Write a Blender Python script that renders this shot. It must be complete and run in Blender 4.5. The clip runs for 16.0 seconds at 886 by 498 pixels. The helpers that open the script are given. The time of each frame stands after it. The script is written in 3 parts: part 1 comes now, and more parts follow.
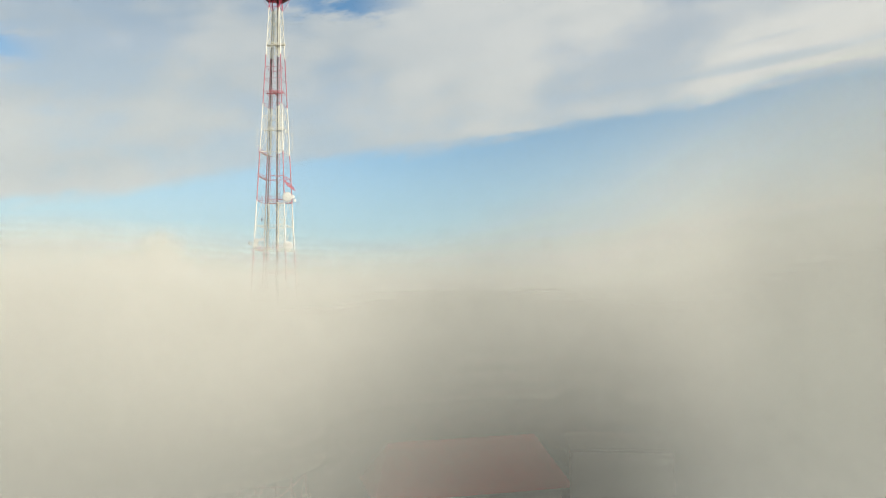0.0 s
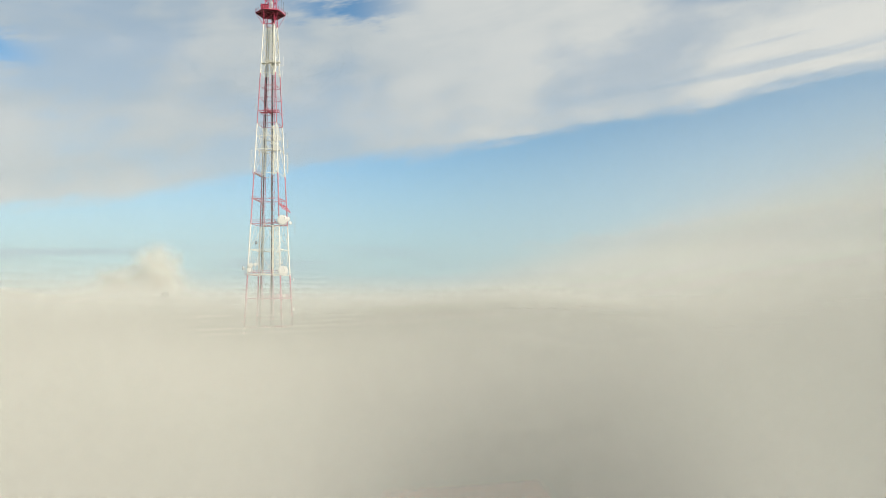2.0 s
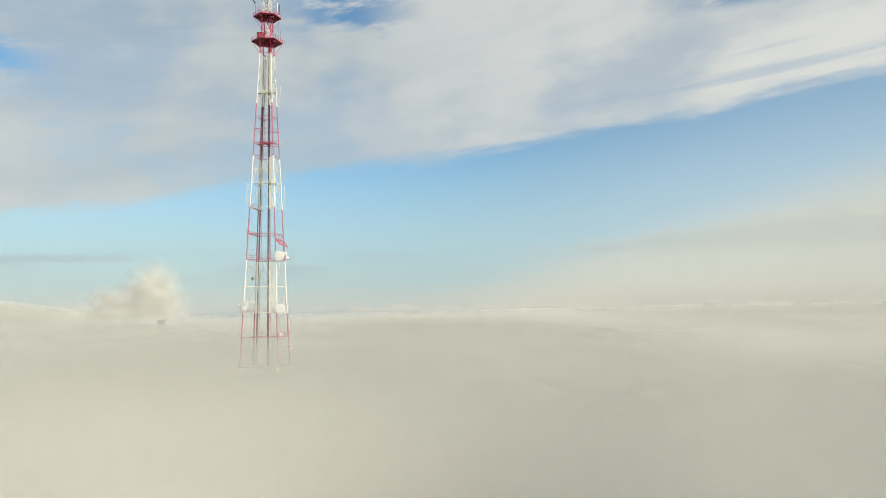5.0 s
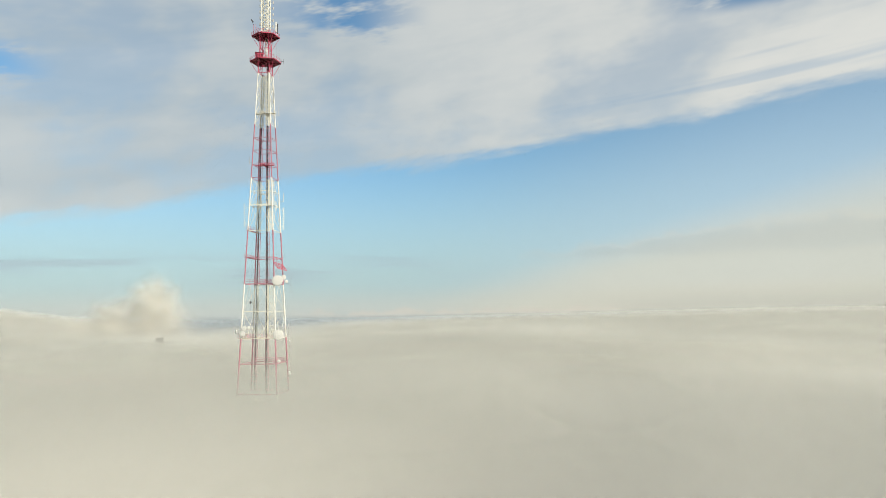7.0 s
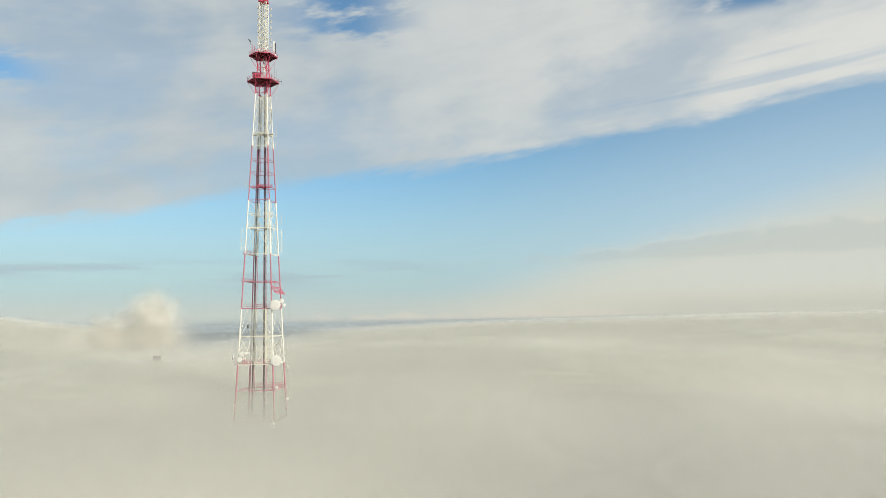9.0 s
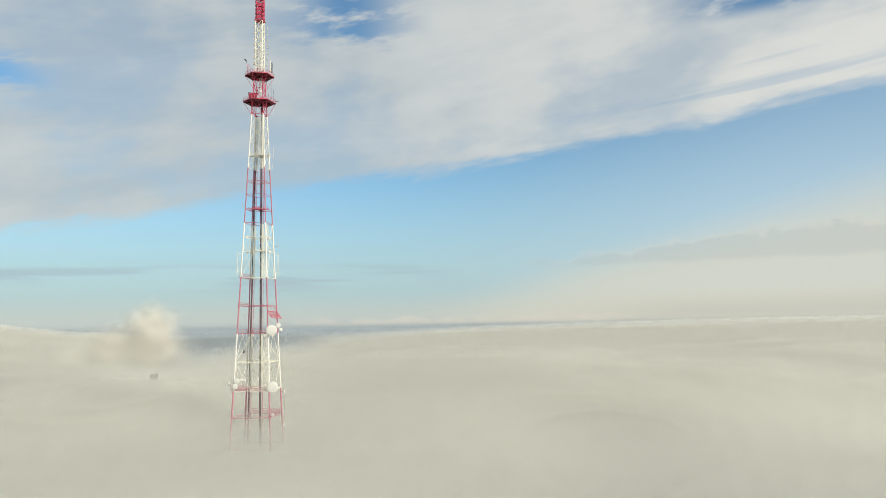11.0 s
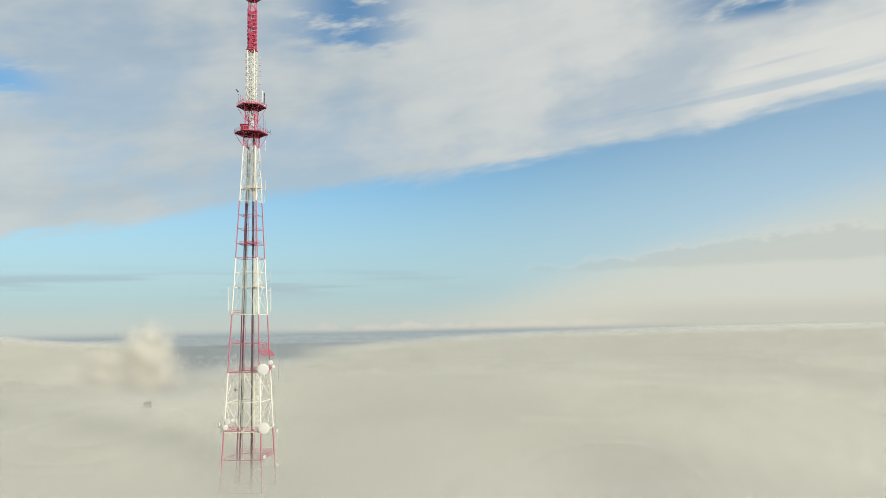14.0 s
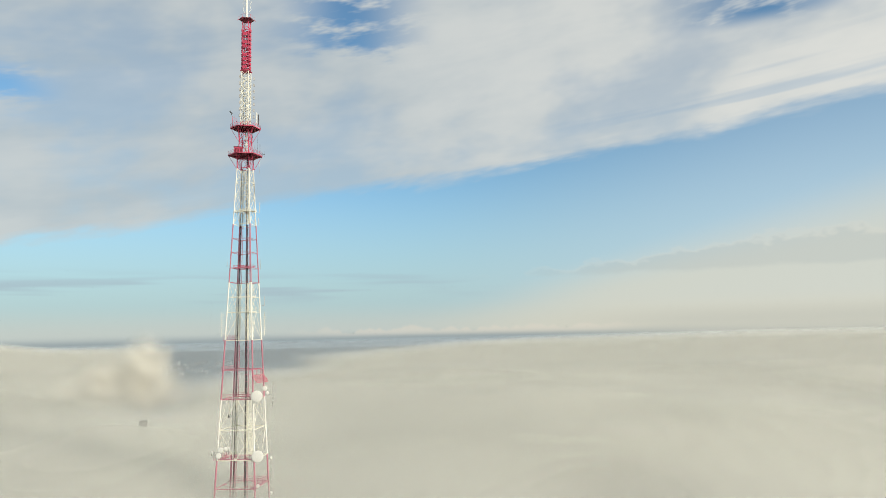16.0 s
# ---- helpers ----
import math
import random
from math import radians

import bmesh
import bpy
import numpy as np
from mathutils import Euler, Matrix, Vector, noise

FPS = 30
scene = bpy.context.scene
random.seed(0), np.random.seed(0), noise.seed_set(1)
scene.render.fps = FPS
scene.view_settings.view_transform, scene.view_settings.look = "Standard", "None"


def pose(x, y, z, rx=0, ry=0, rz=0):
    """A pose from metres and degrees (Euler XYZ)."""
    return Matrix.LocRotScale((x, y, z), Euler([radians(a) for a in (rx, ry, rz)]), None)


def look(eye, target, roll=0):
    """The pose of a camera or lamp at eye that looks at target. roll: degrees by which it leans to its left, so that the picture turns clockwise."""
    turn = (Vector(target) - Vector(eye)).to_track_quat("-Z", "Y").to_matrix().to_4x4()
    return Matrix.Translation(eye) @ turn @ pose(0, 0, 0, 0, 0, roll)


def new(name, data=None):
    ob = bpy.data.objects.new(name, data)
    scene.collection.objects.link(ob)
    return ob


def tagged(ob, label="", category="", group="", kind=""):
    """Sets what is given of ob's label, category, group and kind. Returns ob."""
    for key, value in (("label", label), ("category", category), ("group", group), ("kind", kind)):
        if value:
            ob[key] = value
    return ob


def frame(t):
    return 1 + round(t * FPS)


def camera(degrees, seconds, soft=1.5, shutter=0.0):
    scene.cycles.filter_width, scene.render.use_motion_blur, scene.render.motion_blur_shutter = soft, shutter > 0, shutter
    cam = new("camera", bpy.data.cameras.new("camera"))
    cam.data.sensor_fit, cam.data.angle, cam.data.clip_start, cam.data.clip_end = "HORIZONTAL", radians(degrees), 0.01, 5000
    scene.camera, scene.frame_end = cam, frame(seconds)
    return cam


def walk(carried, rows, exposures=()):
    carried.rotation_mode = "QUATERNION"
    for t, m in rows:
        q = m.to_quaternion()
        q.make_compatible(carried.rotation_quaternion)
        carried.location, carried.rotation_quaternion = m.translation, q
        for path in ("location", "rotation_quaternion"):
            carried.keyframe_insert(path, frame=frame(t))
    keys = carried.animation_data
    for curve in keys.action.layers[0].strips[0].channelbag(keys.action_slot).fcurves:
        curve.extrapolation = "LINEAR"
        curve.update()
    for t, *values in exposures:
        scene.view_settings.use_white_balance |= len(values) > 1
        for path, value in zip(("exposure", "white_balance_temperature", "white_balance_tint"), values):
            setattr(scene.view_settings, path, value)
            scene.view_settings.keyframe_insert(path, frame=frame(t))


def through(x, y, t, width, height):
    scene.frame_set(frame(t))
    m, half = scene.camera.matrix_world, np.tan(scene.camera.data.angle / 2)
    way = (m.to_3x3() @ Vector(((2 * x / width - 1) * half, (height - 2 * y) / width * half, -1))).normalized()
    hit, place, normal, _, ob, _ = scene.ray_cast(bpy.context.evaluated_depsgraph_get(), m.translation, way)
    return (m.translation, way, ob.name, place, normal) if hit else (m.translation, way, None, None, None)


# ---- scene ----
cam = camera(64.2, 16.0, soft=0.65)
walk(cam, [
    (0, pose(49.60, -208.08, 58.94, 93.980, 0.650, 0.000)),
    (1, pose(49.88, -204.62, 62.11, 94.138, 0.691, 0.062)),
    (2, pose(50.03, -201.76, 65.21, 94.295, 0.731, 0.125)),
    (3, pose(50.08, -199.36, 68.23, 94.453, 0.772, 0.188)),
    (4, pose(50.08, -197.31, 71.19, 94.610, 0.812, 0.250)),
    (5, pose(50.06, -195.50, 74.09, 94.767, 0.853, 0.312)),
    (6, pose(50.06, -193.86, 76.94, 94.925, 0.894, 0.375)),
    (7, pose(50.10, -192.32, 79.74, 95.082, 0.934, 0.438)),
    (8, pose(50.20, -190.82, 82.51, 95.240, 0.975, 0.500)),
    (9, pose(50.37, -189.34, 85.24, 95.397, 1.016, 0.562)),
    (10, pose(50.62, -187.85, 87.95, 95.555, 1.056, 0.625)),
    (11, pose(50.96, -186.36, 90.64, 95.713, 1.097, 0.688)),
    (12, pose(51.39, -184.89, 93.31, 95.870, 1.138, 0.750)),
    (13, pose(51.91, -183.46, 95.98, 96.028, 1.178, 0.812)),
    (14, pose(52.50, -182.12, 98.65, 96.185, 1.219, 0.875)),
    (15, pose(53.15, -180.94, 101.32, 96.343, 1.259, 0.938)),
    (16, pose(53.85, -180.00, 104.00, 96.500, 1.300, 1.000)),
])

# ---------------------------------------------------------------- sky, sun
SUN_EL, SUN_AZ = radians(27), radians(128)      # azimuth clockwise from +y


class Nodes:
    """Small helper to write node trees as arithmetic."""

    def __init__(self, tree):
        self.t = tree

    def node(self, kind, **inputs):
        n = self.t.nodes.new(kind)
        for k, v in inputs.items():
            self.put(n.inputs[k.replace("_", " ")], v)
        return n

    def put(self, socket, v):
        if isinstance(v, bpy.types.NodeSocket):
            self.t.links.new(v, socket)
        else:
            socket.default_value = v

    def math(self, op, a, b=0.0, c=0.0, clamp=False):
        n = self.t.nodes.new("ShaderNodeMath")
        n.operation, n.use_clamp = op, clamp
        for s, v in zip(n.inputs, (a, b, c)):
            self.put(s, v)
        return n.outputs[0]

    def add(self, a, b):
        return self.math("ADD", a, b)

    def sub(self, a, b):
        return self.math("SUBTRACT", a, b)

    def mul(self, a, b, clamp=False):
        return self.math("MULTIPLY", a, b, clamp=clamp)

    def step(self, v, lo, hi):
        n = self.t.nodes.new("ShaderNodeMapRange")
        n.interpolation_type = "SMOOTHSTEP"
        self.put(n.inputs[0], v)
        self.put(n.inputs[1], lo)
        self.put(n.inputs[2], hi)
        return n.outputs[0]

    def bump(self, v, middle, half):
        """1 at the middle, falling softly to 0 at half away from it."""
        d = self.math("ABSOLUTE", self.sub(v, middle))
        return self.sub(1.0, self.step(d, 0.0, half))

    def mix(self, fac, a, b):
        n = self.t.nodes.new("ShaderNodeMix")
        n.data_type = "RGBA"
        self.put(n.inputs[0], fac)
        for s, v in ((n.inputs[6], a), (n.inputs[7], b)):
            self.put(s, (*v, 1.0) if isinstance(v, tuple) and len(v) == 3 else v)
        return n.outputs[2]

    def vec(self, x, y, z=0.0):
        n = self.t.nodes.new("ShaderNodeCombineXYZ")
        for s, v in zip(n.inputs, (x, y, z)):
            self.put(s, v)
        return n.outputs[0]

    def noise(self, vector, scale=1.0, detail=4.0, rough=0.5, distortion=0.0):
        n = self.node("ShaderNodeTexNoise", Vector=vector, Scale=scale, Detail=detail, Roughness=rough, Distortion=distortion)
        return n.outputs[0]


world = bpy.data.worlds.new("sky")
scene.world = world
world.use_nodes = True
world.node_tree.nodes.clear()
N = Nodes(world.node_tree)
sky = N.node("ShaderNodeTexSky")
sky.sky_type, sky.sun_disc = "NISHITA", False
sky.sun_elevation, sky.sun_rotation = SUN_EL, SUN_AZ
sky.altitude, sky.air_density, sky.dust_density, sky.ozone_density = 100, 1.0, 0.6, 2.0
direction = N.node("ShaderNodeTexCoord").outputs["Generated"]
xyz = N.node("ShaderNodeSeparateXYZ", Vector=direction).outputs
az = N.mul(N.math("ARCTAN2", xyz[0], xyz[1]), 57.296)
el = N.mul(N.math("ARCSINE", xyz[2]), 57.296)
SKY_GAIN = 0.085
base = N.node("ShaderNodeVectorMath", Vector=sky.outputs[0])
base.operation = "MULTIPLY"
base.inputs[1].default_value = (SKY_GAIN * 1.18, SKY_GAIN * 1.53, SKY_GAIN * 1.57)
base = base.outputs[0]
# haze over the horizon, thicker and creamier towards the right
haze_top = N.add(12.5, N.mul(N.step(az, -6.0, 34.0), 9.5))
haze = N.math("POWER", N.sub(1.0, N.step(el, -2.5, haze_top)), 0.68)
haze_color = N.mix(N.step(az, -8.0, 30.0), (0.40, 0.53, 0.585), (0.53, 0.66, 0.735))
low_color = N.mix(N.step(az, -10.0, 26.0), (0.535, 0.58, 0.56), (0.65, 0.64, 0.54))
haze_color = N.mix(N.step(el, 0.0, 2.6), low_color, haze_color)
base = N.mix(N.mul(haze, 0.95), base, haze_color)
# cream bank of haze that climbs towards the right
cream_top = N.add(0.6, N.mul(N.math("MAXIMUM", N.add(az, 4.0), 0.0), 0.27))
cream = N.mul(N.sub(1.0, N.step(el, N.sub(cream_top, N.add(1.0, N.mul(cream_top, 0.35))), N.add(cream_top, 1.2))), N.step(az, -6.0, 14.0))
base = N.mix(N.mul(cream, 0.72), base, (0.685, 0.665, 0.55))
base = N.mix(N.mul(N.mul(N.bump(el, 0.3, 1.5), N.step(az, 4.0, 20.0)), 0.65), base, (0.53, 0.545, 0.485))
# high cloud sheet with a slanting lower edge
edge = N.add(12.1, N.sub(N.mul(az, 0.135), N.mul(N.mul(az, az), 0.0009)))
above = N.sub(el, edge)
along = N.vec(N.mul(az, 0.05), N.mul(above, 0.22), 3.0)
blot = N.noise(N.vec(N.mul(az, 0.075), N.mul(above, 0.14), 0.7), 1.0, 4.0, 0.55)
streak = N.noise(along, 1.3, 4.0, 0.6, 0.3)
fine = N.noise(N.vec(N.mul(az, 0.25), N.mul(above, 0.9), 5.0), 1.0, 3.0, 0.6)
ragged = N.add(above, N.add(N.mul(N.sub(streak, 0.5), 3.2), N.mul(N.sub(fine, 0.5), 1.0)))
sheet = N.step(ragged, -0.45, 0.8)
hole = N.mul(N.bump(az, -8.3, 8.0), N.step(N.add(el, N.mul(N.sub(fine, 0.5), 5.0)), 21.3, 23.6))
hole = N.math("MAXIMUM", hole, N.mul(N.bump(az, 25.0, 9.0), N.step(el, 21.2, 22.6)))
hole = N.math("MAXIMUM", hole, N.mul(N.bump(az, -33.5, 5.0), N.bump(N.add(el, N.mul(N.sub(fine, 0.5), 2.0)), 17.6, 2.4)))
sheet = N.mul(sheet, N.sub(1.0, N.mul(hole, N.step(fine, 0.25, 0.55))))
sheet = N.mul(sheet, N.add(0.72, N.mul(N.step(blot, 0.36, 0.56), 0.28)))
lines = N.noise(N.vec(N.mul(az, 0.035), N.mul(above, 0.75), 8.0), 1.0, 2.0, 0.6)
slits = N.mul(N.step(lines, 0.5, 0.66), N.mul(N.step(az, 2.0, 26.0), N.bump(above, 2.6, 3.2)))
sheet = N.mul(sheet, N.sub(1.0, N.mul(slits, 0.4)))
light = N.add(N.mul(N.step(N.add(N.mul(blot, 0.6), N.mul(streak, 0.4)), 0.36, 0.66), 0.45), N.mul(N.step(az, -20.0, 34.0), 0.55))
cloud = N.mix(light, (0.45, 0.515, 0.545), (0.765, 0.76, 0.705))
color = N.mix(N.mul(sheet, 0.93), base, cloud)
# thin grey streaks low over the horizon
low = N.noise(N.vec(N.mul(az, 0.055), N.mul(el, 0.95), 9.0), 1.0, 2.0, 0.55)
streaks = N.mul(N.step(low, 0.46, 0.62), N.mul(N.bump(el, 3.5, 1.7), N.sub(1.0, N.step(az, -6.0, 6.0))))
color = N.mix(N.mul(streaks, 0.6), color, (0.37, 0.46, 0.53))
# a flat-bottomed row of small clouds to the right
puff = N.noise(N.vec(N.mul(az, 0.3), N.mul(el, 0.5), 2.0), 1.0, 3.0, 0.62)
row_top = N.add(N.add(4.3, N.mul(N.step(az, 0.0, 28.0), 2.3)), N.mul(N.sub(puff, 0.5), 3.2))
row = N.mul(N.step(N.add(el, N.mul(N.sub(puff, 0.5), 0.8)), 3.9, 4.4), N.sub(1.0, N.step(el, N.sub(row_top, 0.55), row_top)))
row = N.mul(row, N.step(az, -2.0, 15.0))
row_color = N.mix(N.step(N.sub(row_top, el), 0.15, 0.7), (0.76, 0.73, 0.63), (0.45, 0.50, 0.49))
color = N.mix(N.mul(row, 0.33), color, row_color)
# the far rim of cloud on the horizon
rim_noise = N.noise(N.vec(N.mul(az, 0.42), 0.0, 4.0), 1.0, 3.0, 0.6)
under = N.mix(N.step(az, 2.0, 26.0), (0.30, 0.36, 0.38), (0.52, 0.535, 0.48))
color = N.mix(N.sub(1.0, N.step(el, -0.75, 0.15)), color, under)
rim_top = N.mul(N.sub(rim_noise, 0.40), 2.6)
rim = N.mul(N.sub(1.0, N.step(el, N.sub(rim_top, 0.25), rim_top)), N.step(el, -0.55, 0.0))
rim = N.mul(rim, N.mul(N.step(az, -16.0, -6.0), N.sub(1.0, N.step(az, 10.0, 16.0))))
color = N.mix(N.mul(rim, 0.55), color, (0.70, 0.66, 0.57))
background = N.node("ShaderNodeBackground", Color=color, Strength=1.0)
world_out = N.node("ShaderNodeOutputWorld")
world.node_tree.links.new(background.outputs[0], world_out.inputs[0])

sun_dir = Vector((math.sin(SUN_AZ) * math.cos(SUN_EL), math.cos(SUN_AZ) * math.cos(SUN_EL), math.sin(SUN_EL)))
sun_data = bpy.data.lights.new("sun", "SUN")
sun_data.energy, sun_data.angle, sun_data.color = 4.0, radians(2.5), (1.0, 0.93, 0.81)
sun = new("sun", sun_data)
sun.matrix_world = look(sun_dir * 400, (0, 0, 0))
scene.cycles.transparent_max_bounces = 160
scene.cycles.diffuse_bounces, scene.cycles.max_bounces = 1, 4


# ---------------------------------------------------------------- materials
def paint(name, color, rough=0.55, metal=0.0, wear=0.35, wear_color=(0.2, 0.13, 0.09), scale=1.2):
    """Weathered paint or bare material: two scales of stains, streaks that run down, and a fine bump."""
    m = bpy.data.materials.new(name)
    m.use_nodes = True
    t = Nodes(m.node_tree)
    b = m.node_tree.nodes["Principled BSDF"]
    where = t.node("ShaderNodeNewGeometry").outputs["Position"]
    big = t.noise(where, scale * 0.35, 4.0, 0.6)
    small = t.noise(where, scale * 6.0, 5.0, 0.6)
    p = t.node("ShaderNodeSeparateXYZ", Vector=where).outputs
    runs = t.noise(t.vec(t.mul(p[0], 5.0), t.mul(p[1], 5.0), t.mul(p[2], 0.4)), scale, 3.0, 0.6)
    tone = t.mix(t.mul(t.step(big, 0.3, 0.7), 0.5), color, tuple(min(1, c * 0.8 + 0.03) for c in color))
    mask = t.mul(t.step(t.add(t.mul(small, 0.5), t.mul(runs, 0.5)), 0.56, 0.72), wear)
    t.put(b.inputs["Base Color"], t.mix(mask, tone, wear_color))
    t.put(b.inputs["Roughness"], t.add(rough - 0.1, t.mul(small, 0.2)))
    b.inputs["Metallic"].default_value = metal
    bump = t.node("ShaderNodeBump", Strength=0.25, Distance=0.02, Height=small)
    t.put(b.inputs["Normal"], bump.outputs[0])
    return m


WHITE = paint("white_paint", (0.82, 0.80, 0.72), wear=0.25)
CREAM = paint("cream_paint", (0.83, 0.80, 0.66), wear=0.25)
RED = paint("red_paint", (0.56, 0.05, 0.11), wear=0.2, wear_color=(0.25, 0.06, 0.06))
# lower bands: the same red, with the haze's pink paleness put into the colour
PALE_RED = paint("pale_red_paint", (0.46, 0.165, 0.215), wear=0.3, wear_color=(0.33, 0.12, 0.12))
# red darkened to put the platform undersides' shade into the colour; also cabin trim
DARK_RED = paint("dark_red_paint", (0.14, 0.008, 0.022), rough=0.7, wear=0.4, wear_color=(0.14, 0.03, 0.03))
CABLE = paint("black_cable_sheath", (0.02, 0.015, 0.017), rough=0.85, wear=0.4, wear_color=(0.09, 0.03, 0.035))
DISH = paint("white_dish_enamel", (0.64, 0.635, 0.59), rough=0.4, wear=0.08, wear_color=(0.5, 0.48, 0.42), scale=0.6)
GREY = paint("galvanised_steel", (0.42, 0.42, 0.41), rough=0.45, metal=0.7, wear=0.3)
DARK = paint("dark_steel", (0.06, 0.06, 0.065), rough=0.5, metal=0.3)
CONCRETE = paint("grey_concrete", (0.33, 0.32, 0.30), rough=0.9, wear=0.3, wear_color=(0.16, 0.15, 0.14), scale=0.4)
DARK_WALL = paint("dark_concrete", (0.15, 0.15, 0.145), rough=0.9, wear=0.4, wear_color=(0.2, 0.19, 0.18), scale=0.5)
PLASTER = paint("pale_plaster", (0.62, 0.60, 0.56), rough=0.9, wear=0.2, wear_color=(0.4, 0.38, 0.35), scale=0.2)
ROOF = paint("roof_felt", (0.12, 0.11, 0.11), rough=0.9, scale=0.3)
TILE = paint("red_roof_sheet", (0.50, 0.08, 0.07), rough=0.7, scale=0.3)
GLASS = paint("dark_window_glass", (0.04, 0.05, 0.06), rough=0.15, wear=0.0)


def fog_material(name, colour, scatter="ShaderNodeBsdfDiffuse", through=0.0):
    """Mist: white scattering droplets, as thick as the mesh's own density says; a share of the light goes through."""
    m = bpy.data.materials.new(name)
    m.use_nodes = True
    m.node_tree.nodes.clear()
    t = Nodes(m.node_tree)
    amount = t.node("ShaderNodeAttribute")
    amount.attribute_name = "mist_amount"
    white = t.node(scatter, Color=(*colour, 1.0))
    droplets = white.outputs[0]
    if through:
        glow = t.node("ShaderNodeBsdfTranslucent", Color=(*colour, 1.0))
        blend = t.node("ShaderNodeMixShader", Fac=through)
        m.node_tree.links.new(droplets, blend.inputs[1])
        m.node_tree.links.new(glow.outputs[0], blend.inputs[2])
        droplets = blend.outputs[0]
    clear = t.node("ShaderNodeBsdfTransparent")
    both = t.node("ShaderNodeMixShader", Fac=amount.outputs["Fac"])
    m.node_tree.links.new(clear.outputs[0], both.inputs[1])
    m.node_tree.links.new(droplets, both.inputs[2])
    out = t.node("ShaderNodeOutputMaterial")
    m.node_tree.links.new(both.outputs[0], out.inputs[0])
    return m


FOG = fog_material("mist", (0.97, 0.96, 0.875), through=0.42)
WISP = fog_material("thin_mist", (0.83, 0.81, 0.735), through=0.5)
BLUE_HAZE = fog_material("blue_haze", (0.62, 0.69, 0.72), through=0.3)
STEAM = fog_material("steam", (0.95, 0.91, 0.80), through=0.4)


def ground_material():
    m = bpy.data.materials.new("town_ground")
    m.use_nodes = True
    t = Nodes(m.node_tree)
    b = m.node_tree.nodes["Principled BSDF"]
    where = t.node("ShaderNodeNewGeometry").outputs["Position"]
    big, small = t.noise(where, 0.004, 5.0, 0.6), t.noise(where, 0.05, 4.0, 0.6)
    # the blue cast is distance haze, mixed into the ground's own colour
    tone = t.mix(t.step(big, 0.4, 0.6), (0.06, 0.08, 0.10), (0.09, 0.11, 0.135))
    t.put(b.inputs["Base Color"], t.mix(t.mul(t.step(small, 0.4, 0.7), 0.6), tone, (0.045, 0.05, 0.04)))
    b.inputs["Roughness"].default_value = 0.95
    return m


GROUND = ground_material()


# ---------------------------------------------------------------- mesh helpers
def link(name, bm, material, parent=None, label=""):
    me = bpy.data.meshes.new(name)
    bm.to_mesh(me)
    bm.free()
    for mat in (material if isinstance(material, list) else [material]):
        me.materials.append(mat)
    ob = new(name, me)
    if parent:
        ob.parent = parent
    if label:
        tagged(ob, label)
    return ob


def part(name, bm, material, parent, label=""):
    return link(name, bm, material, parent, label)


def thing(name, label, category, group="", kind=""):
    return tagged(new(name), label, category, group, kind)


def tube(bm, p, q, r, seg=6, r2=None):
    """A closed round bar from p to q."""
    p, q = Vector(p), Vector(q)
    d = q - p
    m = Matrix.Translation((p + q) / 2) @ d.to_track_quat("Z", "Y").to_matrix().to_4x4()
    bmesh.ops.create_cone(bm, cap_ends=True, segments=seg, radius1=r, radius2=r if r2 is None else r2, depth=d.length, matrix=m)
    return bm


def bar(bm, p, q, w, h):
    """A rectangular bar from p to q, w wide and h high."""
    p, q = Vector(p), Vector(q)
    d = q - p
    m = Matrix.Translation((p + q) / 2) @ d.to_track_quat("Y", "Z").to_matrix().to_4x4() @ Matrix.Diagonal((w, d.length, h, 1))
    bmesh.ops.create_cube(bm, size=1, matrix=m)
    return bm


def box(bm, x, y, z, w, d, h, turn=0.0, soft=0.0):
    """A box that stands on (x, y, z), with its edges taken off by soft."""
    m = Matrix.Translation((x, y, z + h / 2)) @ Matrix.Rotation(turn, 4, "Z") @ Matrix.Diagonal((w, d, h, 1))
    made = bmesh.ops.create_cube(bm, size=1, matrix=m)["verts"]
    if soft:
        edges = {e for v in made for e in v.link_edges}
        bmesh.ops.bevel(bm, geom=list(edges), offset=soft, segments=1, affect="EDGES")
    return bm


def B():
    return bmesh.new()


# ---------------------------------------------------------------- ground and fog
bm = B()
bmesh.ops.create_circle(bm, cap_ends=True, segments=96, radius=4950, matrix=Matrix.Translation((50, -190, 0)))
tagged(link("ground", bm, GROUND), "dark winter ground of a town under fog", "ground", kind="structure")

EYE = Vector((51, -193))


def hump(v, middle, half):
    return math.exp(-((v - middle) / half) ** 2)


def smooth(v, lo, hi):
    f = min(1.0, max(0.0, (v - lo) / (hi - lo)))
    return f * f * (3 - 2 * f)


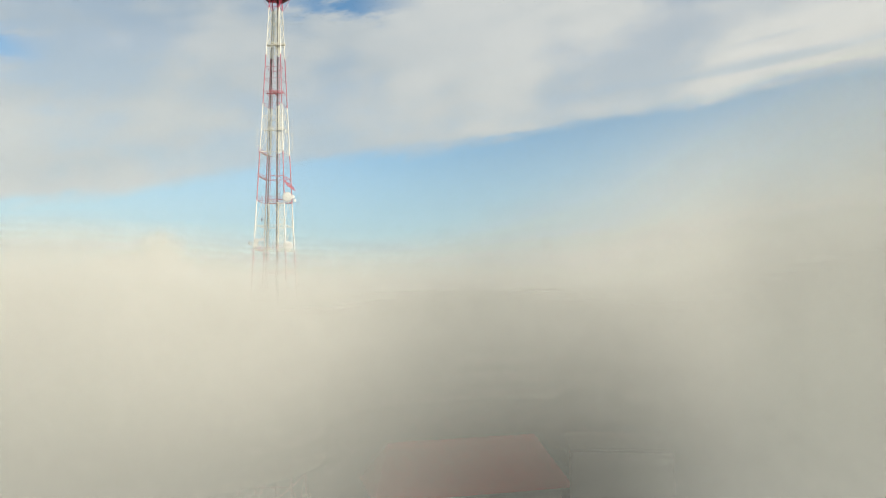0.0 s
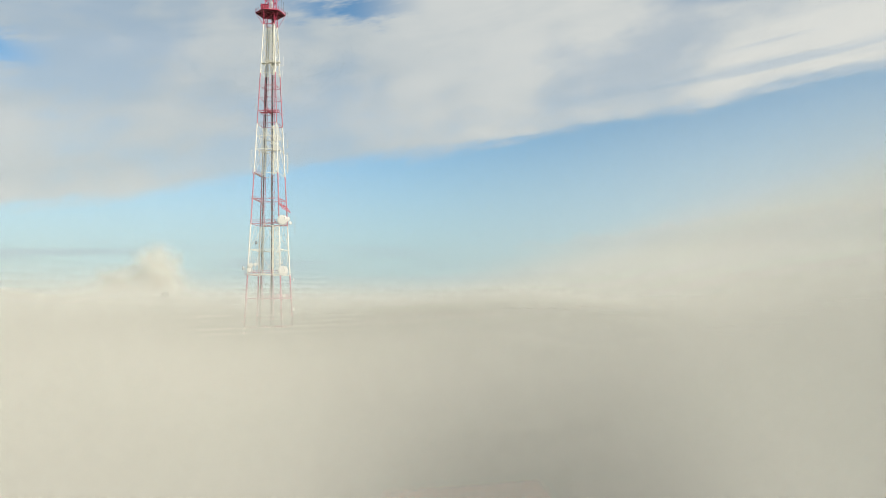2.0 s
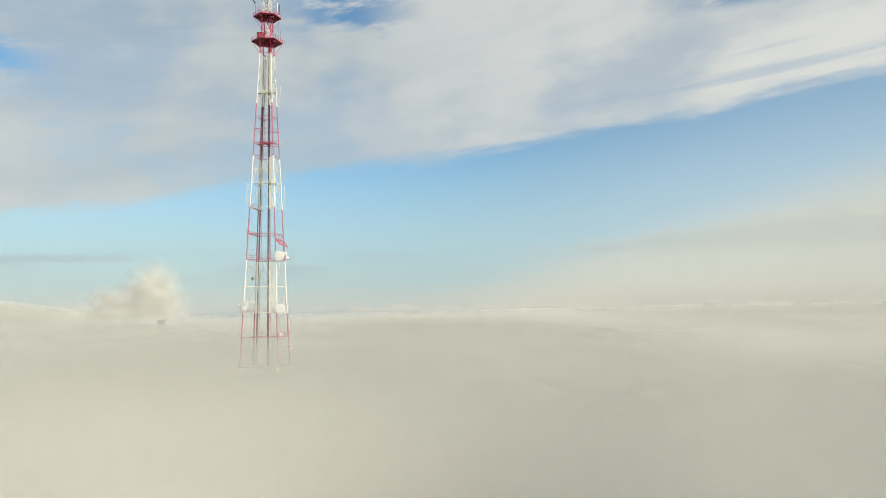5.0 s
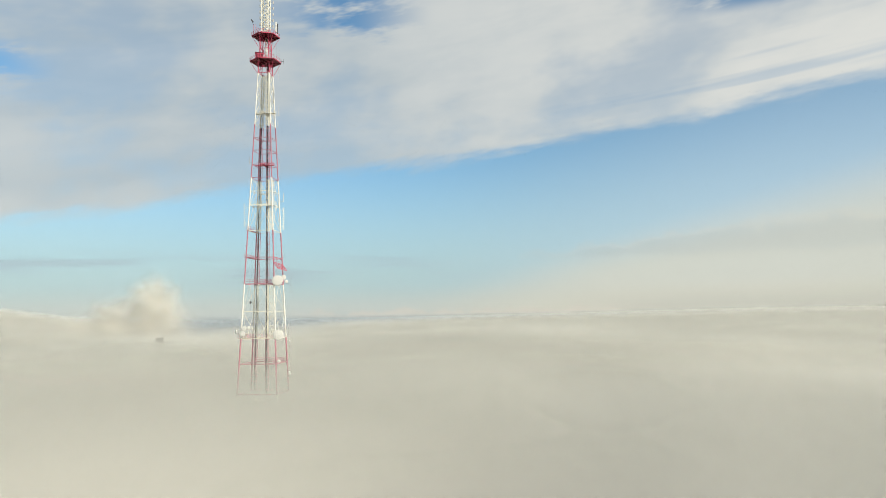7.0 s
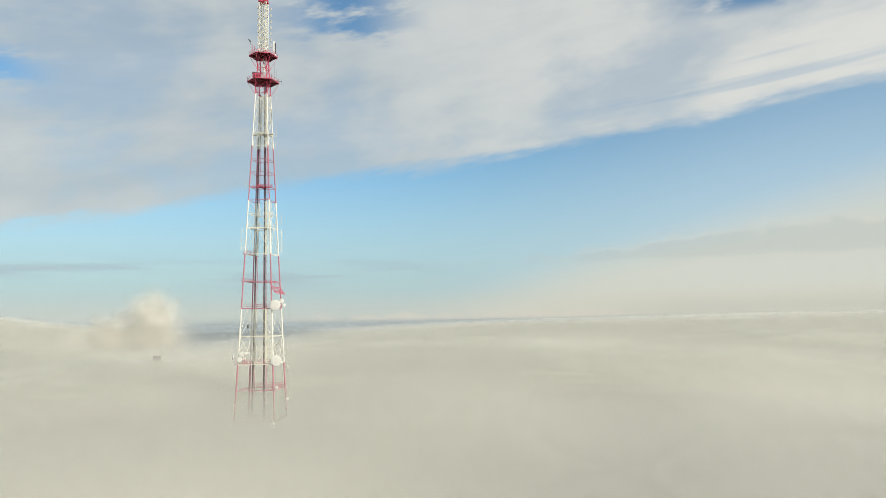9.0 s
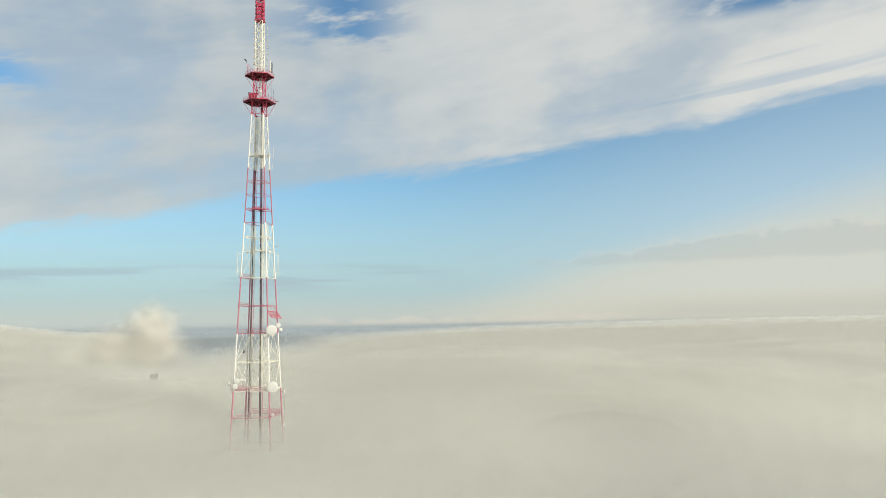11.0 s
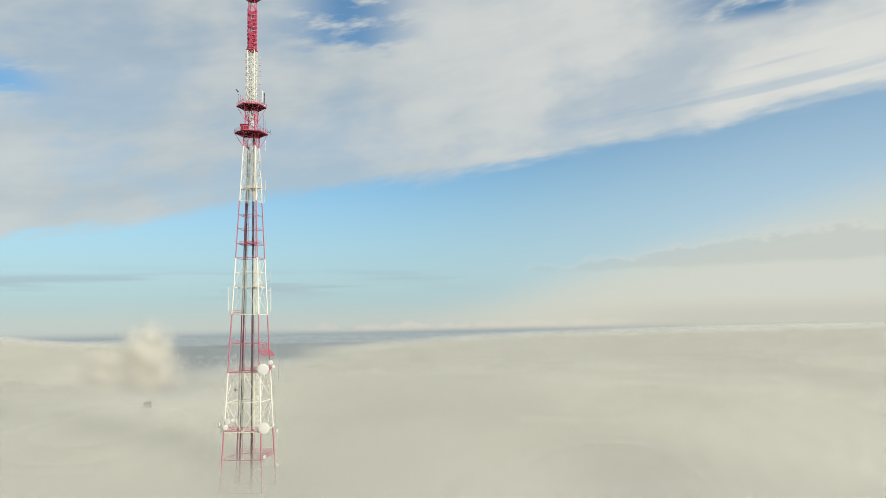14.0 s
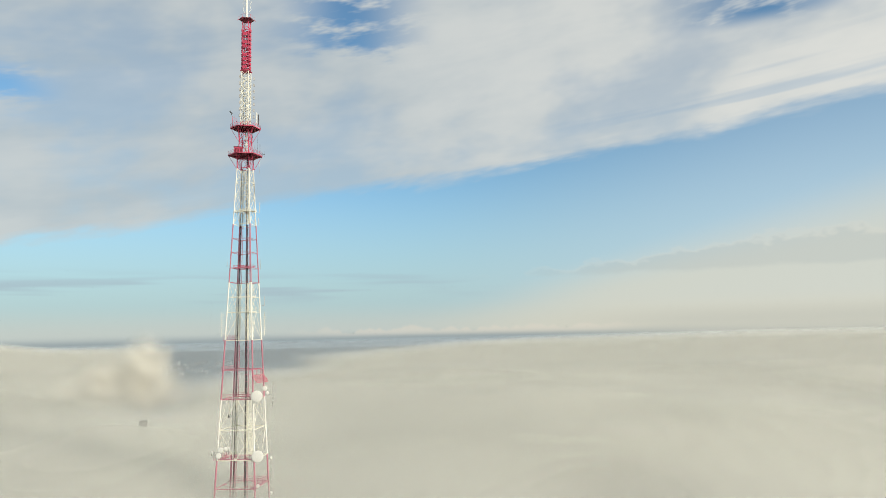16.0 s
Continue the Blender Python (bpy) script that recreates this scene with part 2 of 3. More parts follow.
def fog_top(x, y, r, turn):
    """Height of the fog's upper skin at the plan point x, y, which lies r away in the direction turn."""
    h = 54.0 + 15.5 * (1 - math.exp(-(r / 66) ** 2)) + 1.8 * hump(r, 105, 45) - 1.5 * hump(r, 195, 45) * hump(turn, -14, 9)
    h += 3.0 * hump(r, 100, 45) * hump(turn, 44, 20)
    h += 2.5 * hump(r, 90, 40) * hump(turn, -34, 13)
    h += 5.5 * hump(r, 310, 80) * hump(turn, -22, 8)
    h += 1.5 * hump(r, 150, 35) * hump(turn, -14, 10)
    grow = smooth(r, 40, 260) * (1 - 0.9 * smooth(r, 500, 1100))
    h += grow * (6.0 * noise.noise((x / 175, y / 175, 0.3)) + 2.4 * noise.noise((x / 75, y / 75, 3.3)))
    wide = smooth(r, 300, 1200)
    h += wide * (1 - smooth(r, 900, 2000)) * 3.5 * noise.noise((x / 520, y / 520, 7.0))
    h += 36 * wide * hump(turn, -37, 9) * hump(r, 1300, 800)
    h -= 11.0 * smooth(turn, 6, 45) * smooth(r, 110, 260) * (1 - smooth(r, 450, 1000))
    h += 14 * smooth(r, 800, 3800) * smooth(turn, 2, 26)
    return h


def fog_gap(x, y, r, turn):
    """How far the fog has opened over the distant town (0 to 1)."""
    t = max(0.0, turn + 21.5)
    rim = 300 + 25 * t + 1.8 * t * t + (160 + 6 * t) * noise.fractal((x / 300, y / 300, 2.0), 0.8, 2.0, 4)
    return smooth(turn, -27, -22) * (1 - smooth(turn, 8, 24)) * smooth(r, rim, rim * 1.45 + 120)


RINGS = [0.0]
while RINGS[-1] < 4900:
    RINGS.append(RINGS[-1] * 1.04 + 2.2)
STEPS = [k * 6.0 - 180 for k in range(60)]
SPOKE = sorted({*STEPS, *(k * 1.25 - 45 for k in range(73))})
SPOKES = len(SPOKE)
flat = []
for k, r in enumerate(RINGS):
    for a in (SPOKE if k else [0.0]):
        x, y = EYE.x + r * math.sin(radians(a)), EYE.y + r * math.cos(radians(a))
        thin = (1.0 - 0.72 * (1 - smooth(r, 20, 135)) * hump(a, 2, 58)) * (1.0 - 0.6 * (1 - smooth(r, 60, 165)) * hump(a, 8, 22)) * (1 + 0.7 * smooth(a, 14, 36) * (1 - smooth(a, 90, 140))) * (1 - 0.6 * hump(r, 190, 55) * hump(a, 12, 8))
        drift = 0.82 + 0.36 * smooth(noise.fractal((x / 160, y / 160, 5.0), 1.0, 2.0, 3) * (1 - smooth(r, 500, 1200)), -0.55, 0.6)
        flat.append((x, y, fog_top(x, y, r, a), thin * (1 + 0.5 * hump(r, 300, 90) * hump(a, -22, 9)) * (1 - smooth(r, 1500, 3600)) * (1 - 0.48 * (1 - smooth(r, 35, 90))) * drift * (1 - 0.975 * fog_gap(x, y, r, a))))
quads = [(0, 1 + s, 1 + (s + 1) % SPOKES) for s in range(SPOKES)]
for k in range(1, len(RINGS) - 1):
    o, i = 1 + k * SPOKES, 1 + (k - 1) * SPOKES
    quads += [(i + s, o + s, o + (s + 1) % SPOKES, i + (s + 1) % SPOKES) for s in range(SPOKES)]
verts, faces, thickness = [], [], []
LAYERS = 17
for k in range(LAYERS):
    drop = 0.86 * k + 0.016 * k * k
    n0 = len(verts)
    fill = min(0.42, 0.035 + 0.025 * k)
    for x, y, z, dense in flat:
        near = min(1.0, math.hypot(x - EYE.x, y - EYE.y) / 120)
        far = 1 + 0.3 * smooth(math.hypot(x - EYE.x, y - EYE.y), 400, 2500)
        near *= 1 - smooth(math.hypot(x - EYE.x, y - EYE.y), 500, 1000)
        verts.append((x, y, z - (drop - 5) * far - 5 + near * 0.9 * noise.noise((x / 130, y / 130, 20.0))))
        patch = 0.95 + (0.45 * noise.noise((x / 160, y / 160, 40 + k * 0.2)) if k < 12 else 0.0) * (1 - smooth(math.hypot(x - EYE.x, y - EYE.y), 500, 1200))
        thickness.append(min(0.9, max(0.0, fill * dense * patch)))
    faces += [tuple(n0 + i for i in q[::-1]) for q in quads]
# dim fog lower down, thinner over the houses in the hollow
for k in range(4):
    n0 = len(verts)
    for x, y, z, dense in flat:
        r, a = math.hypot(x - EYE.x, y - EYE.y), math.degrees(math.atan2(x - EYE.x, y - EYE.y))
        verts.append((x, y, 45.5 - 4.5 * k))
        thickness.append(min(0.6, dense) * 0.55 * smooth(r, 40, 110) * (1 - smooth(r, 320, 430)) * (1 - 0.75 * hump(a, 8, 17) * (1 - smooth(r, 130, 200))))
    faces += [tuple(n0 + i for i in q[::-1]) for q in quads]
me = bpy.data.meshes.new("fog_bank")
me.from_pydata(verts, [], faces)
me.polygons.foreach_set("use_smooth", [True] * len(faces))
me.attributes.new("mist_amount", "FLOAT", "POINT").data.foreach_set("value", thickness)
me.materials.append(FOG)
tagged(new("fog_bank", me), "sea of pale cream morning fog hiding the town", "fog", kind="stuff")


# wisps that stand round the hollow from which the bank is left
START = Vector((49.6, -208.1, 58.9))
wisp_verts, wisp_faces, wisp_fill = [], [], []
WISP_ARCS = [k * 2.0 - 76 for k in range(77)]
WISP_RISE = [-0.30 + 0.034 * k for k in range(25)]
WISPS = 14
for v in range(WISPS):
    n0 = len(wisp_verts)
    for e in WISP_RISE:
        for a in WISP_ARCS:
            r = 20 + 6.0 * v + 8 * noise.noise((a / 25, v * 0.35, 1.0))
            r *= 1 + 0.5 * e
            x, y, z = START.x + r * math.sin(radians(a)), START.y + r * math.cos(radians(a)), START.z + r * e
            crest = 0.072 + 0.022 * v / 13 + 0.26 * smooth(a, -8, 36) + 0.03 * hump(a, -28, 9) + 0.03 * noise.noise((a / 14, v * 0.3, 4.0))
            fill = (1 - smooth(e, crest * 0.3 - 0.01, crest)) * 0.09 + (1 - smooth(e, 0.16, 0.44)) * 0.02
            fill *= smooth(e, -0.28, -0.01)
            fill *= (0.8 + 0.3 * hump(a, -26, 11) + 0.55 * smooth(a, 10, 36) - 0.25 * hump(a, 8, 14) * (1 - smooth(e, -0.1, 0.0)))
            fill *= 0.9 + 0.5 * noise.noise((a / 12, e * 7, 30 + v * 0.3))
            wisp_verts.append((x, y, z))
            wisp_fill.append(max(0.0, fill * (1 - smooth(abs(a), 58, 75))))
    n = len(WISP_ARCS)
    wisp_faces += [(n0 + i * n + j, n0 + i * n + j + 1, n0 + (i + 1) * n + j + 1, n0 + (i + 1) * n + j) for i in range(len(WISP_RISE) - 1) for j in range(n - 1)]
me = bpy.data.meshes.new("fog_wisps")
me.from_pydata(wisp_verts, [], wisp_faces)
me.polygons.foreach_set("use_smooth", [True] * len(wisp_faces))
me.attributes.new("mist_amount", "FLOAT", "POINT").data.foreach_set("value", wisp_fill)
me.materials.append(WISP)
tagged(new("fog_wisps", me), "thin pale wisps of fog hanging over a dark hollow", "fog", kind="stuff")


# blue-grey haze that lies over the open town
blue_verts, blue_faces, blue_fill = [], [], []
BLUE_RINGS = [430 * 1.13 ** k for k in range(21)]
BLUE_ARCS = [-52 + 2.0 * k for k in range(53)]
for v in range(5):
    n0 = len(blue_verts)
    for r in BLUE_RINGS:
        for a in BLUE_ARCS:
            x, y = EYE.x + r * math.sin(radians(a)), EYE.y + r * math.cos(radians(a))
            blue_verts.append((x, y, 26 + 7.0 * v))
            edge = smooth(r, 430, 900) * smooth(a, -52, -46) * (1 - smooth(a, 46, 52))
            blue_fill.append(max(0.0, 0.2 * edge * (1.0 + 0.25 * noise.noise((x / 320, y / 800, 19 + v * 0.5)))))
    n = len(BLUE_ARCS)
    blue_faces += [(n0 + i * n + j, n0 + (i + 1) * n + j, n0 + (i + 1) * n + j + 1, n0 + i * n + j + 1) for i in range(len(BLUE_RINGS) - 1) for j in range(n - 1)]
me = bpy.data.meshes.new("blue_haze")
me.from_pydata(blue_verts, [], blue_faces)
me.polygons.foreach_set("use_smooth", [True] * len(blue_faces))
me.attributes.new("mist_amount", "FLOAT", "POINT").data.foreach_set("value", blue_fill)
me.materials.append(BLUE_HAZE)
tagged(new("blue_haze", me), "blue-grey haze lying over a distant town", "haze", kind="stuff")


def steam_puff(centre, rx, rz, seed, shells=8):
    """Nested soft skins of one billow, thin outside."""
    for k in range(shells):
        f = 1.12 - k * 0.1
        ball = bmesh.new()
        bmesh.ops.create_icosphere(ball, subdivisions=4, radius=1.0)
        n0 = len(steam_verts)
        for v in ball.verts:
            n = v.co
            q = n * 1.3 + Vector((seed, seed * 2, k * 0.14))
            w = f * (1 + 0.42 * noise.noise(q) + 0.16 * noise.noise(q * 2.6))
            steam_verts.append(Vector(centre) + Vector((n.x * rx * w, n.y * rx * w, n.z * rz * w)))
            steam_fill.append((0.02 + 0.011 * k) * (0.75 + 0.45 * (noise.noise(q * 1.7) + 0.5)))
        ball.verts.index_update()
        steam_faces.extend(tuple(n0 + v.index for v in f.verts) for f in ball.faces)
        ball.free()


steam_verts, steam_faces, steam_fill = [], [], []
for c, rx, rz, seed in (((-127, 232, 94), 13, 11, 1.0), ((-124, 231, 84), 15, 14, 2.3), ((-152, 242, 72), 32, 14, 3.1), ((-122, 231, 72), 17, 17, 4.4), ((-150, 240, 82), 17, 10, 5.2)):
    steam_puff(c, rx, rz, seed)
me = bpy.data.meshes.new("steam_plume")
me.from_pydata(steam_verts, [], steam_faces)
me.polygons.foreach_set("use_smooth", [True] * len(steam_faces))
me.attributes.new("mist_amount", "FLOAT", "POINT").data.foreach_set("value", [max(0.0, v) for v in steam_fill])
me.materials.append(STEAM)
tagged(new("steam_plume", me), "cream billowing steam plume rising out of the fog", "steam plume", kind="stuff")


# ---------------------------------------------------------------- broadcast tower
BANDS = [0.4, 15.04, 29.69, 44.34, 58.95, 73.5, 88.0, 102.45, 117.05, 132.0, 146.8]      # up to the platforms
SIGNS = ((-1, -1), (1, -1), (1, 1), (-1, 1))     # corners in order round the tower


def half(z):
    """Half the tower's side at the height z."""
    if z <= 146.9:
        return 1.60 + 0.0420 * (146.6 - z)
    if z <= 159:
        return 1.59 - 0.61 * (z - 146.9) / 12.1
    return 0.98 if z <= 174 else 0.78


def corner(i, z, k=1.0):
    return Vector((SIGNS[i % 4][0] * half(z) * k, SIGNS[i % 4][1] * half(z) * k, z))


def is_red(z):
    if z >= 188.3:
        return False
    if z > 173.2:
        return True
    if z > 159.2:
        return False
    return sum(z >= b - 1e-3 for b in BANDS[1:]) % 2 == 0


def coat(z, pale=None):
    return (RED if z > 146 else PALE_RED) if is_red(z) else (pale or WHITE)


tower = thing("broadcast_tower", "tall square lattice broadcast tower painted in red and white bands", "tower")
LEAN = Matrix.Rotation(radians(-4), 4, "Z")
tower.matrix_world = LEAN


def spot(i, z):
    """A corner of the turned tower, for what is fixed to it."""
    return LEAN @ corner(i, z)


# legs, one tube for each corner and band
for z0, z1 in zip(BANDS[:-1], BANDS[1:]):
    for i in range(4):
        r = 0.095 + 0.022 * half((z0 + z1) / 2)
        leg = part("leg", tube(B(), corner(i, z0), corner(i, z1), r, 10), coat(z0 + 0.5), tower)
        d = (corner(i, z1) - corner(i, z0)).normalized()
        for z in (z0 + 0.12, (z0 + z1) / 2):          # flanged joints
            p = corner(i, z)
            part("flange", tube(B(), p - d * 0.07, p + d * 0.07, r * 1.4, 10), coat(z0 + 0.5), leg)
for i in range(4):
    part("leg", tube(B(), corner(i, 146.9), corner(i, 159.0), 0.11, 8), RED, tower)
    part("leg", tube(B(), corner(i, 159.0), corner(i, 173.2), 0.1, 8), CREAM, tower)
    p = Vector((SIGNS[i][0] * 0.78, SIGNS[i][1] * 0.78, 173.2))
    part("leg", tube(B(), p, p + Vector((0, 0, 13.8)), 0.09, 8), RED, tower)
    base = corner(i, 0.0)
    part("footing", box(B(), base.x, base.y, 0.0, 2.2, 2.2, 0.9, 0, 0.08), CONCRETE, tower)


def ring(z, r=0.085, material=None, ends=0.0):
    """Four horizontal beams round the tower."""
    for i in range(4):
        a, b = corner(i, z), corner(i + 1, z)
        d = (b - a).normalized() * ends
        bm = bar(B(), a - d, b + d, r * 1.7, r * 2.0)
        part("ring_beam", bm, material or coat(z, CREAM), tower)


def brace(a, b, r, z):
    bm = tube(B(), a, b, r, 5)
    for p in (a, b):                                   # gusset plates
        d = (b - a).normalized()
        q = p + d * 0.35 * (1 if p is a else -1)
        bar(bm, p, q, 0.05, 0.26)
    part("brace", bm, coat(z, CREAM), tower)


def cross(z0, z1, r):
    for i in range(4):
        brace(corner(i, z0), corner(i + 1, z1), r, (z0 + z1) / 2)
        brace(corner(i + 1, z0), corner(i, z1), r, (z0 + z1) / 2)


def vee(z0, z1, r, up=True):
    """Two diagonals a face that meet at the middle of the lower ring (up) or the upper ring."""
    for i in range(4):
        foot, head = (z0, z1) if up else (z1, z0)
        mid = (corner(i, foot) + corner(i + 1, foot)) / 2
        brace(mid, corner(i, head), r, (z0 + z1) / 2)
        brace(mid, corner(i + 1, head), r, (z0 + z1) / 2)


for z in (7.0, 15.04, 22.4, 29.69, 37.0, 44.34, 51.7, 58.99):
    ring(z, 0.1)
for z0, z1 in ((0.6, 7.0), (7.0, 15.04), (15.04, 22.4), (22.4, 29.69), (29.69, 37.0), (37.0, 44.34), (44.34, 51.7), (51.7, 58.99)):
    vee(z0, z1, 0.055)
for z in (66.8, 73.5, 80.65, 88.0, 95.15, 102.45, 109.5, 113.35, 117.05, 120.75, 124.7, 128.3, 132.0, 135.45, 143.1, 146.8):
    ring(z, 0.085 if z < 100 else 0.065 if z < 125 else 0.055)
vee(73.5, 80.65, 0.055)
vee(80.65, 88.0, 0.055, False)
vee(102.45, 109.5, 0.055, False)
cross(109.5, 117.05, 0.055)
cross(143.1, 146.8, 0.06)
cross(139.4, 143.1, 0.06)
ring(139.4, 0.045)
vee(132.0, 135.45, 0.06, False)
cross(135.45, 139.4, 0.06)
for z0, z1 in ((146.8, 150.3), (150.3, 154.0), (154.0, 157.6)):
    cross(z0, z1, 0.045)
    ring(z1, 0.05)
# flat bracing inside some rings
for z in (66.8, 80.65, 95.15, 113.35, 128.3):
    for i in range(4):
        m0 = (corner(i, z) + corner(i + 1, z)) / 2
        m1 = (corner(i + 1, z) + corner(i + 2, z)) / 2
        part("plan_brace", tube(B(), m0, m1, 0.045, 5), coat(z, CREAM), tower)


def riser(foot, head, z0, z1, width, dark):
    """A vertical cable tray: painted rails and rungs, and black feeder cables over the share `dark` of its width.
    foot and head give its plan at the heights z0 and z1."""
    side = SIDE
    cuts = [z0] + [z for z in BANDS if z0 < z < z1] + [z1]

    def at(z, s, out=0.0):
        f = (z - z0) / (z1 - z0)
        p = Vector(foot).lerp(Vector(head), f)
        return Vector((p.x + side[0] * s + side[1] * out, p.y + side[1] * s - side[0] * out, z))

    for a, b in zip(cuts[:-1], cuts[1:]):
        red = is_red((a + b) / 2)
        share = dark if red else dark * (0.7 if a < 120 else 0.35)
        n = 4 if red else 3
        for c in range(n):
            s0 = -width / 2 + width * share * (c + 0.5) / n
            off = 0.06 * math.sin(c * 2.1)
            part("feeder_cable", tube(B(), at(a, s0, off), at(b, s0, off), width * share / n * 0.45, 7), CABLE, tower, "black feeder cable")
        bm = B()
        for s0 in (-width / 2 - 0.04, width / 2 - 0.34, width / 2 + 0.04):
            tube(bm, at(a, s0, -0.1), at(b, s0, -0.1), 0.055, 6)
        z = a + 0.2
        while z < b:
            tube(bm, at(z, -width / 2, -0.1), at(z, width / 2, -0.1), 0.022, 4)
            z += 0.5
        z = a + 0.7
        while z < b:                                   # ladder cage and cable clamps
            tube(bm, at(z, width / 2 - 0.36), at(z, width / 2 - 0.36, 0.55), 0.025, 4)
            tube(bm, at(z, width / 2 - 0.36, 0.55), at(z, width / 2 + 0.2, 0.55), 0.025, 4)
            tube(bm, at(z, width / 2 + 0.2, 0.55), at(z, width / 2 + 0.04), 0.025, 4)
            bar(bm, at(z, -width / 2 - 0.08, 0.06), at(z, width / 2 + 0.1, 0.06), 0.05, 0.09)
            z += 1.7
        part("ladder", bm, coat((a + b) / 2, CREAM), tower)
        if not red and a < 150:
            bm = bar(B(), at(a + 0.3, width * 0.22, -0.16), at(b - 0.3, width * 0.22, -0.16), 0.03, width * 0.5)
            part("tray_cover", bm, CREAM, tower)


SIDE = (0.957, 0.287)


def slatted_tray(x, y, z0, z1, width, slats):
    """A pale tray of upright slats on cross battens, in the white bands beside the cables."""
    bm = B()
    for k in range(slats):
        s0 = width * ((k + 0.5) / slats - 0.5)
        bar(bm, (x + SIDE[0] * s0, y + SIDE[1] * s0, z0), (x + SIDE[0] * s0, y + SIDE[1] * s0, z1), 0.04, width / slats * 0.62)
    tray = part("slatted_tray", bm, CREAM, tower, "pale cream slatted cable tray")
    z = z0 + 0.5
    while z < z1:
        a, b = (x - SIDE[0] * width / 2, y - SIDE[1] * width / 2, z), (x + SIDE[0] * width / 2, y + SIDE[1] * width / 2, z)
        part("batten", bar(B(), a, b, 0.07, 0.09), CREAM, tray)
        z += 1.2


slatted_tray(2.15, 0.7, 73.9, 87.8, 1.5, 6)
slatted_tray(1.95, 0.6, 102.8, 116.8, 1.1, 5)
slatted_tray(0.2, 0.5, 132.3, 146.5, 0.9, 4)
riser((0.95, 0.1, 0), (0.80, 0.1, 0), 1.0, 150.0, 0.78, 0.6)
riser((-6.0, 6.9, 0), (-1.0, 1.25, 0), 1.0, 147.0, 0.66, 0.42)
riser((0.1, 0.3, 0), (0.1, 0.3, 0), 150.0, 173.0, 0.4, 0.4)


def walkway(z, a, b, width, inward, rail=1.05, colour=None):
    """A grated footway from a to b (plan points), with posts and two rails on both sides."""
    a, b = Vector((*a, z)), Vector((*b, z))
    d = (b - a).normalized()
    n = Vector((-d.y, d.x, 0)) * (1 if inward else -1)
    m = colour or coat(z + 0.5, CREAM)
    bm = B()
    for k in range(4):
        o = n * (width * (k + 0.5) / 4)
        bar(bm, a + o, b + o, width / 4 - 0.03, 0.07)
    steps = max(2, int((b - a).length / 1.2))
    for k in range(steps + 1):
        p = a.lerp(b, k / steps) - Vector((0, 0, 0.09))
        bar(bm, p, p + n * width, 0.08, 0.12)
    deck = part("walkway", bm, m, tower)
    for o in (0.03, width - 0.03):
        bm = B()
        for k in range(steps + 1):
            p = a.lerp(b, k / steps) + n * o
            tube(bm, p, p + Vector((0, 0, rail)), 0.03, 5)
        for h in (rail * 0.5, rail):
            tube(bm, a + n * o + Vector((0, 0, h)), b + n * o + Vector((0, 0, h)), 0.028, 5)
        part("railing", bm, m, deck)


h = half(73.5)
walkway(73.6, (-h - 0.9, -h + 0.15), (h, -h + 0.15), 1.1, True, 1.05, PALE_RED)
walkway(73.62, (-h + 0.3, -h + 0.2), (-h + 0.3, 0.5), 1.0, False, 1.05, PALE_RED)
h = half(88.29)
walkway(88.1, (-h, -h + 0.1), (h, -h + 0.1), 1.0, True)
walkway(88.13, (-h + 0.2, h - 1.0), (h - 0.2, h - 1.0), 0.8, True)
h = half(95.4)
walkway(95.25, (-h - 0.5, -h), (-h - 0.5, h), 0.8, False, 0.8)
h = half(102.94)
walkway(102.6, (-h - 0.5, -h - 0.2), (-h - 0.5, h), 0.8, False, 1.05, PALE_RED)
h = half(109.8)
walkway(109.65, (-h, -0.4), (h, -0.4), 1.0, True, 1.1)
h = half(120.9)
walkway(120.85, (-h, -0.5), (h, -0.5), 1.1, True, 0.7, RED)
walkway(120.88, (0.4, -h), (0.4, h), 0.9, True, 0.6, RED)
h = half(135.6)
walkway(135.55, (-h - 0.6, -0.5), (h + 0.9, -0.5), 1.1, True, 0.6)
walkway(135.58, (0.3, -h - 0.4), (0.3, h + 0.4), 0.8, True, 0.5)
h = half(66.8)
walkway(66.9, (h - 0.2, -h), (h - 0.2, h), 0.9, True)
walkway(66.92, (-h, h - 0.1), (h, h - 0.1), 0.8, False)


def hexagon(bm, z0, z1, r0, r1, turn, sides=6):
    """A flat six-sided pan from z0 to z1 with a rim."""
    lo = [bm.verts.new((r0 * math.cos(turn + k * math.tau / sides), r0 * math.sin(turn + k * math.tau / sides), z0)) for k in range(sides)]
    hi = [bm.verts.new((r1 * math.cos(turn + k * math.tau / sides), r1 * math.sin(turn + k * math.tau / sides), z1)) for k in range(sides)]
    bm.faces.new(lo[::-1])
    bm.faces.new(hi)
    for k in range(sides):
        bm.faces.new((lo[k], lo[(k + 1) % sides], hi[(k + 1) % sides], hi[k]))


